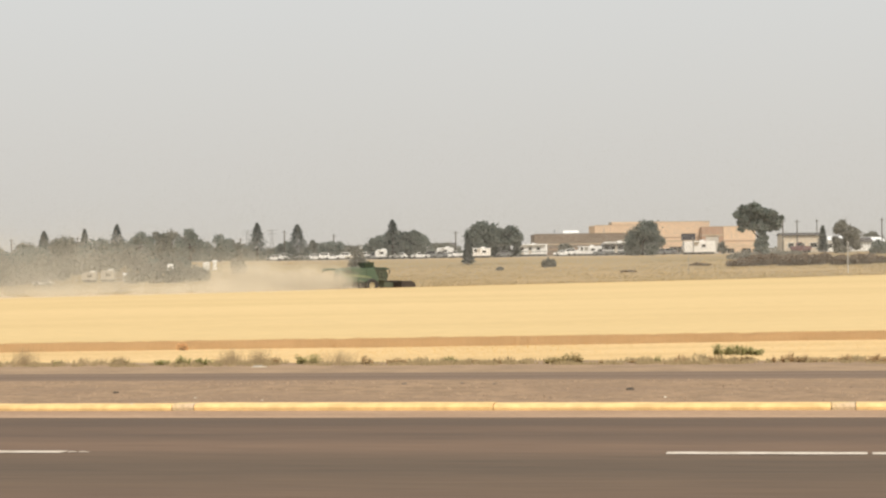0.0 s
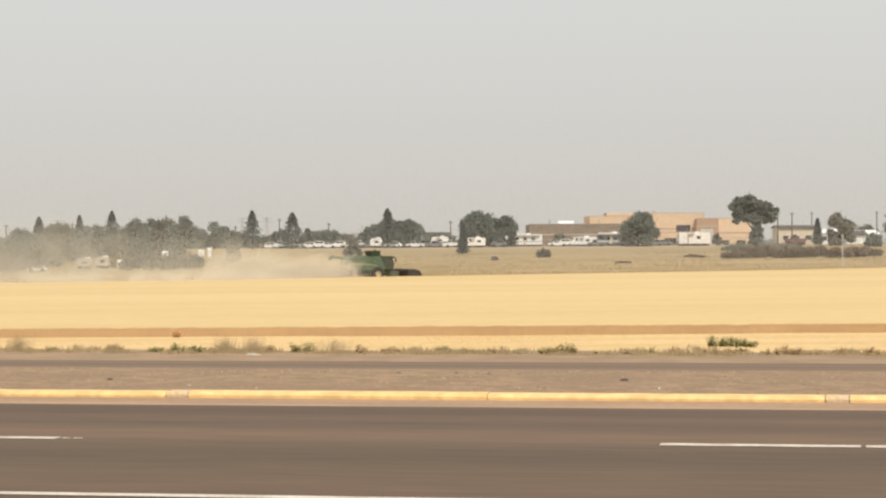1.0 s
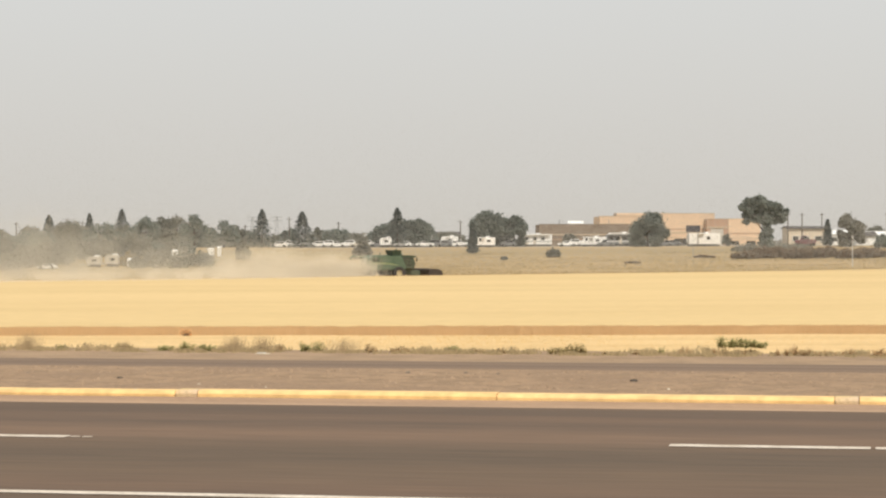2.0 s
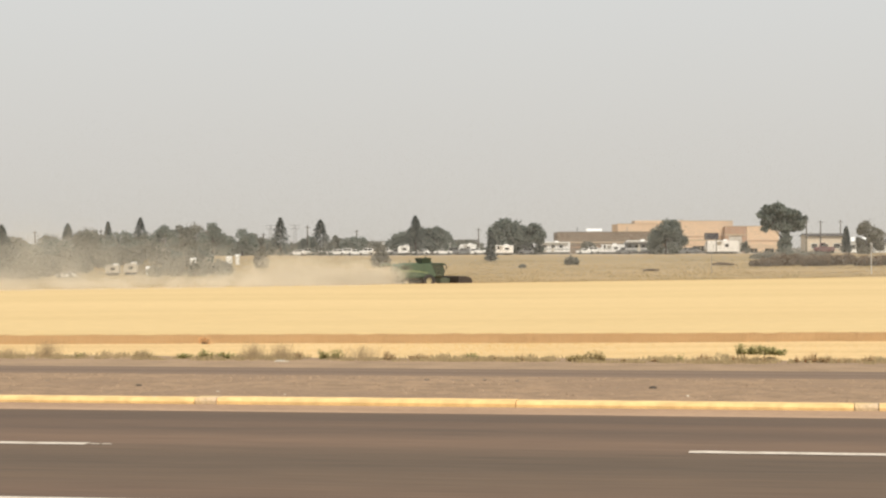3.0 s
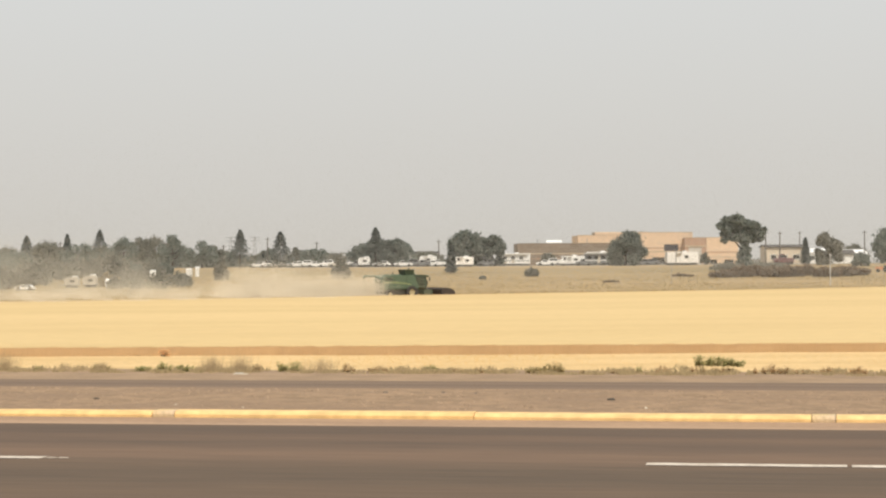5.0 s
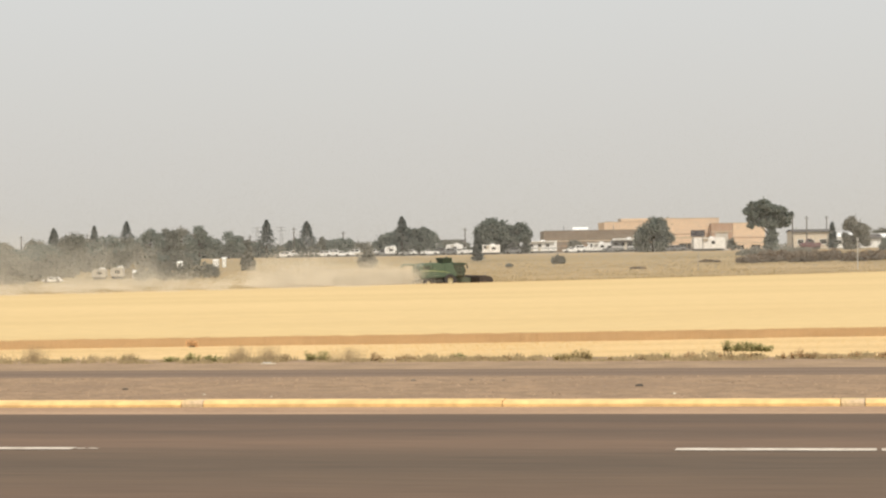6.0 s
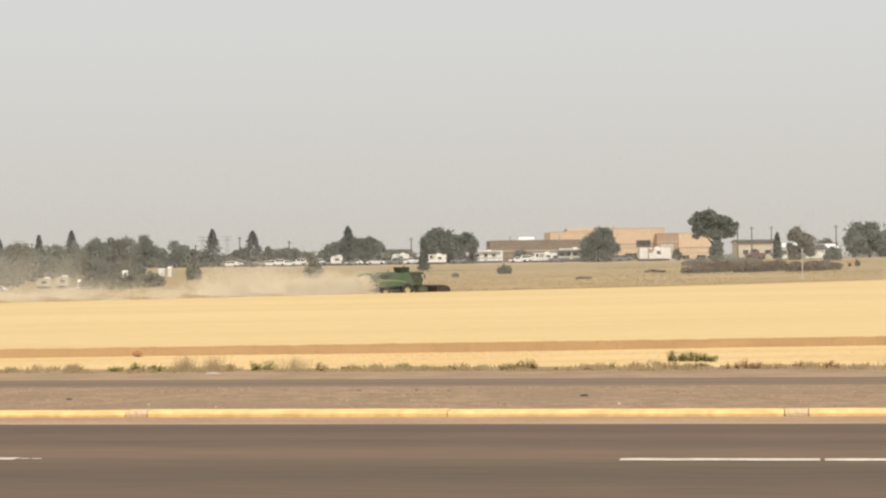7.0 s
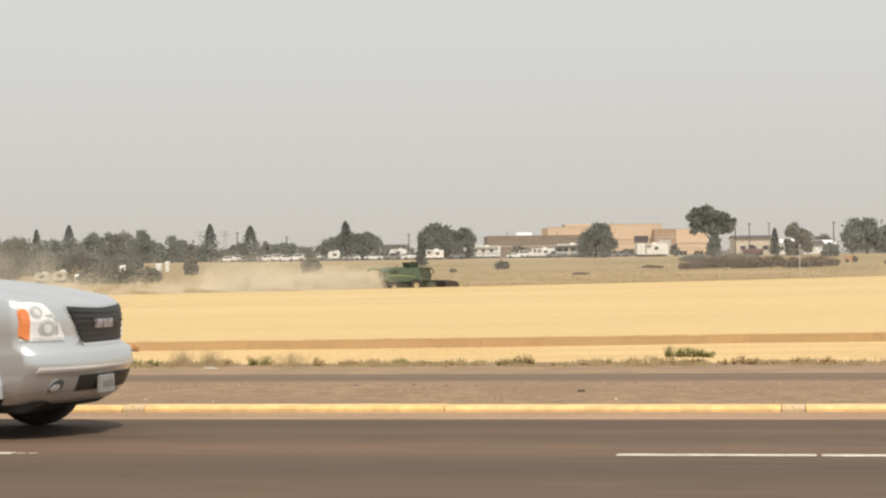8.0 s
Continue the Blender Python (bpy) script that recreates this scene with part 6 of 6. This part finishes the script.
def build_weeds():
    rnd = np.random.RandomState(77)
    green = [(-13.26, 0.12, 0.10), (-11.48, 0.12, 0.15), (-11.33, 0.13, 0.07), (-11.08, 0.20, 0.25), (-10.72, 0.15, 0.33), (-8.91, 0.21, 0.42), (-6.55, 0.16, 0.24), (-3.12, 0.18, 0.06)]
    high = [(-2.13, 0.23, 0.33), (-1.88, 0.20, 0.36), (-1.62, 0.17, 0.30)]
    olive = [(-12.17, 0.16, 0.34), (-10.39, 0.11, 0.09), (-4.52, 0.22, 0.36), (-4.80, 0.14, 0.34), (-16.2, 0.16, 0.4), (2.1, 0.18, 0.5)]
    brown = [(-9.49, 0.15, 0.24), (-7.91, 0.18, 0.22), (-7.42, 0.15, 0.38), (-6.07, 0.10, 0.22), (-5.77, 0.14, 0.28), (-5.53, 0.10, 0.13), (-4.05, 0.10, 0.08), (-3.54, 0.09, 0.12), (-1.99, 0.13, 0.64), (-0.81, 0.17, 0.17)]
    tan = [(-2.76, 0.19, 0.20), (-2.26, 0.16, 0.15), (-1.26, 0.14, 0.08), (-1.07, 0.20, 0.23), (-0.56, 0.11, 0.44), (-0.16, 0.17, 0.24), (0.32, 0.16, 0.36)]
    kinds = [(green, 37.3, -0.36, WEED_GREEN, "low green weed bush on the dusty shoulder"), (high, 37.9, -0.26, WEED_GREEN, "leafy green weed clump over dry grass on the shoulder"),
             (olive, 37.3, -0.365, WEED_OLIVE, "olive weed bush on the dusty shoulder"), (brown, 37.25, -0.365, WEED_BROWN, "dry brown weed bush on the dusty shoulder"), (tan, 37.3, -0.36, WEED_TAN, "pale tan seeding weed on the dusty shoulder")]
    i = 0
    for places, p, z, leaf, label in kinds:
        for s, h, w in places:
            x, y = road_xy(s, p)
            weed(x, y, h, w, 500 + i, leaf, label, z)
            i += 1
    verts, faces = [], []
    for _ in range(850):
        s, p = rnd.uniform(-26, 18), 36.6 + abs(rnd.normal(0, 0.7))
        thick = 0.5 + 0.5 * noise.noise((s * 0.55, 3, 1)) + 0.35 * noise.noise((s * 2.0, 8, 2))
        if rnd.uniform(0, 1) > thick + 0.35:
            continue
        tall = 0.035 + 0.10 * max(0, thick) * rnd.uniform(0.4, 1.2)
        for _ in range(int(rnd.randint(14, 34))):
            a, r = rnd.uniform(0, math.tau), abs(rnd.normal(0, 0.09))
            x, y = road_xy(s + r * math.cos(a), p + r * math.sin(a))
            z, h, w = -0.37, tall * rnd.uniform(0.5, 1.3), rnd.uniform(0.004, 0.012)
            lx, k = rnd.uniform(-0.35, 0.35) * h, len(verts)
            verts.extend([(x - w, y, z), (x + w, y, z), (x + lx + w, y, z + h * 0.7), (x + lx * 1.5, y, z + h)])
            faces.append((k, k + 1, k + 2, k + 3))
    tagged(from_arrays("weed_grass", verts, faces, WEED_STRAW), "dry straw-coloured weeds along the shoulder", "weeds", kind="stuff")
    verts, faces = [], []
    for s, p, h, spread in [(-13.83, 37.2, 0.34, 0.13), (-14.51, 37.2, 0.22, 0.12), (-10.22, 37.2, 0.31, 0.13), (-9.74, 37.2, 0.31, 0.13), (-8.38, 37.2, 0.27, 0.24), (-12.16, 37.2, 0.18, 0.16), (-12.80, 37.2, 0.14, 0.20), (-2.85, 37.2, 0.12, 0.20), (-15.6, 37.2, 0.25, 0.2), (1.4, 37.2, 0.2, 0.25)]:
        for _ in range(420):
            a, r = rnd.uniform(0, math.tau), abs(rnd.normal(0, spread))
            x, y = road_xy(s + r * math.cos(a), p + r * math.sin(a))
            z, hh, w = -0.37, h * rnd.uniform(0.2, 1.1), rnd.uniform(0.001, 0.0026)
            lx, k = rnd.uniform(-0.3, 0.3) * hh, len(verts)
            verts.extend([(x - w, y, z), (x + w, y, z), (x + lx + w * 0.6, y, z + hh * 0.7), (x + lx * 1.4, y, z + hh)])
            faces.append((k, k + 1, k + 2, k + 3))
    tagged(from_arrays("feather_grass", verts, faces, STRAW), "tufts of tall feathery dry grass on the shoulder", "grass", kind="stuff")


def stone(s, p, z, size, material, label, seed):
    rnd = np.random.RandomState(seed)
    bm = bmesh.new()
    bmesh.ops.create_icosphere(bm, subdivisions=2, radius=size)
    for v in bm.verts:
        v.co *= 1 + 0.35 * noise.noise(v.co * (1.6 / size) + Vector((seed, 0, 0)))
        v.co.z = max(-0.3 * size, v.co.z * 0.7)
        v.co.x *= 1.25
    x, y = road_xy(s, p)
    ob = mesh_ob("stone", bm, material)
    ob.location = (x, y, z + 0.22 * size)
    tagged(ob, label, "stone", "stones on the median")


def build_stones():
    for i, (s, p, size, m) in enumerate([(-7.65, 23.32, 0.028, STONE_DARK), (-2.27, 23.64, 0.036, STONE_DARK), (-2.62, 23.57, 0.018, STONE), (-1.82, 22.45, 0.020, STONE_PALE), (-6.54, 22.46, 0.018, STONE_PALE), (-5.76, 22.15, 0.014, STONE_PALE), (-8.93, 24.03, 0.020, STONE), (-4.85, 24.79, 0.024, STONE), (-4.23, 24.91, 0.016, STONE), (-3.85, 24.76, 0.014, STONE), (-6.95, 21.66, 0.014, STONE_PALE), (-2.27, 22.28, 0.012, STONE)]):
        stone(s, p, 0.05 if p < 26 else -0.33, size, m, "dark clod lying on the gravel median" if m is STONE_DARK else "pale stone lying beside the kerb" if m is STONE_PALE else "brown stone on the gravel median", 600 + i)
    rnd = np.random.RandomState(9)
    verts, faces = [], []
    for _ in range(5200):
        s, p = rnd.uniform(-20, 14), rnd.uniform(21.8, 26.2)
        x, y = road_xy(s, p)
        r = rnd.uniform(0.008, 0.026) * (1.5 if rnd.uniform() > 0.96 else 1)
        z, k, a = 0.055 - 0.045 * ease((p - 24.6) / 1.8) - 0.004, len(verts), rnd.uniform(0, 6)
        for j in range(4):
            verts.append((x + r * math.cos(a + j * 1.57) * rnd.uniform(0.7, 1.2), y + r * math.sin(a + j * 1.57), z))
        verts.append((x, y, z + r * rnd.uniform(0.5, 0.9)))
        for j in range(4):
            faces.append((k + j, k + (j + 1) % 4, k + 4))
    tagged(from_arrays("loose_gravel", verts, faces, PEBBLE), "loose small gravel scattered on the median", "gravel", kind="stuff")


PEBBLE = mat("pebble", (0.361, 0.251, 0.161), (0.224, 0.153, 0.097), 1.0, 0.9, island=True)
build_weeds()
build_stones()


def build_board():
    """A pale plank that lies on the far shoulder."""
    x, y = road_xy(-9.39, 35.9)
    b = tagged(new("plank"), "pale flat plank lying on the dirt shoulder", "plank")
    b.matrix_basis = pose(x, y, -0.335, 0, 0, -14)
    bm = bmesh.new()
    box(bm, -0.12, 0.12, -0.05, 0.05, 0, 0.022, 0.005)
    part("board", bm, STONE_PALE, b)
    bm = bmesh.new()
    box(bm, -0.09, 0.04, -0.03, 0.03, 0.022, 0.036, 0.005)
    part("splinter", bm, PALE_POST, b)


build_board()


# ---- what moves ----
def motions():
    v = 1.639  # sideways metres a second; the machine heads a little away from the road
    go = lambda t: (-7.93 + v * t, 327.3 + 0.466 * v * t)
    rows = []
    for k in range(17):
        t = 0.5 * k
        x, y = go(t)
        rows.append((t, pose(x, y + 3.2, field_z(x, y) + 0.015 * math.sin(t * 2.1), 0, 0.3 * math.sin(t * 1.7), 25)))
    walk(COMBINE, rows)
    walk(REEL, [(0.25 * k, pose(*REEL_AT, 0, 38 * k, 0)) for k in range(33)])
    speed = v * math.hypot(1, 0.466)
    for w, r, _ in COMBINE_WHEELS:
        at = w.location.copy()
        walk(w, [(0.5 * k, pose(at.x, at.y, at.z, 0, math.degrees(speed * 0.5 * k / r), 0)) for k in range(17)])
    for puff, a, b, up in PUFFS:
        rows = []
        for k in range(5):
            t = k / 4
            x, y = a[0] + (b[0] - a[0]) * t, a[1] + (b[1] - a[1]) * t
            rows.append((8.0 * t, pose(x, y, field_z(x, y) + 0.25 + up * t * 1.5, 0, 6 * t, 8 * t)))
        walk(puff, rows)
    fast = 18.0
    nose = -5.79  # along the road at the end
    ends = []
    for t in (0.0, 2.0, 4.0, 6.0, 7.0, 8.0):
        x, y = road_xy(nose - fast * (8.0 - t), 18.92)
        ends.append((t, pose(x, y, 0.004, 0, 0, -15.4)))
    walk(CAR, ends)
    for w in CAR_WHEELS:
        at = w.location.copy()
        walk(w, [(k / 30, pose(at.x, at.y, at.z, 0, math.degrees(fast * k / 30 / 0.405), 0)) for k in range(241)])


motions()
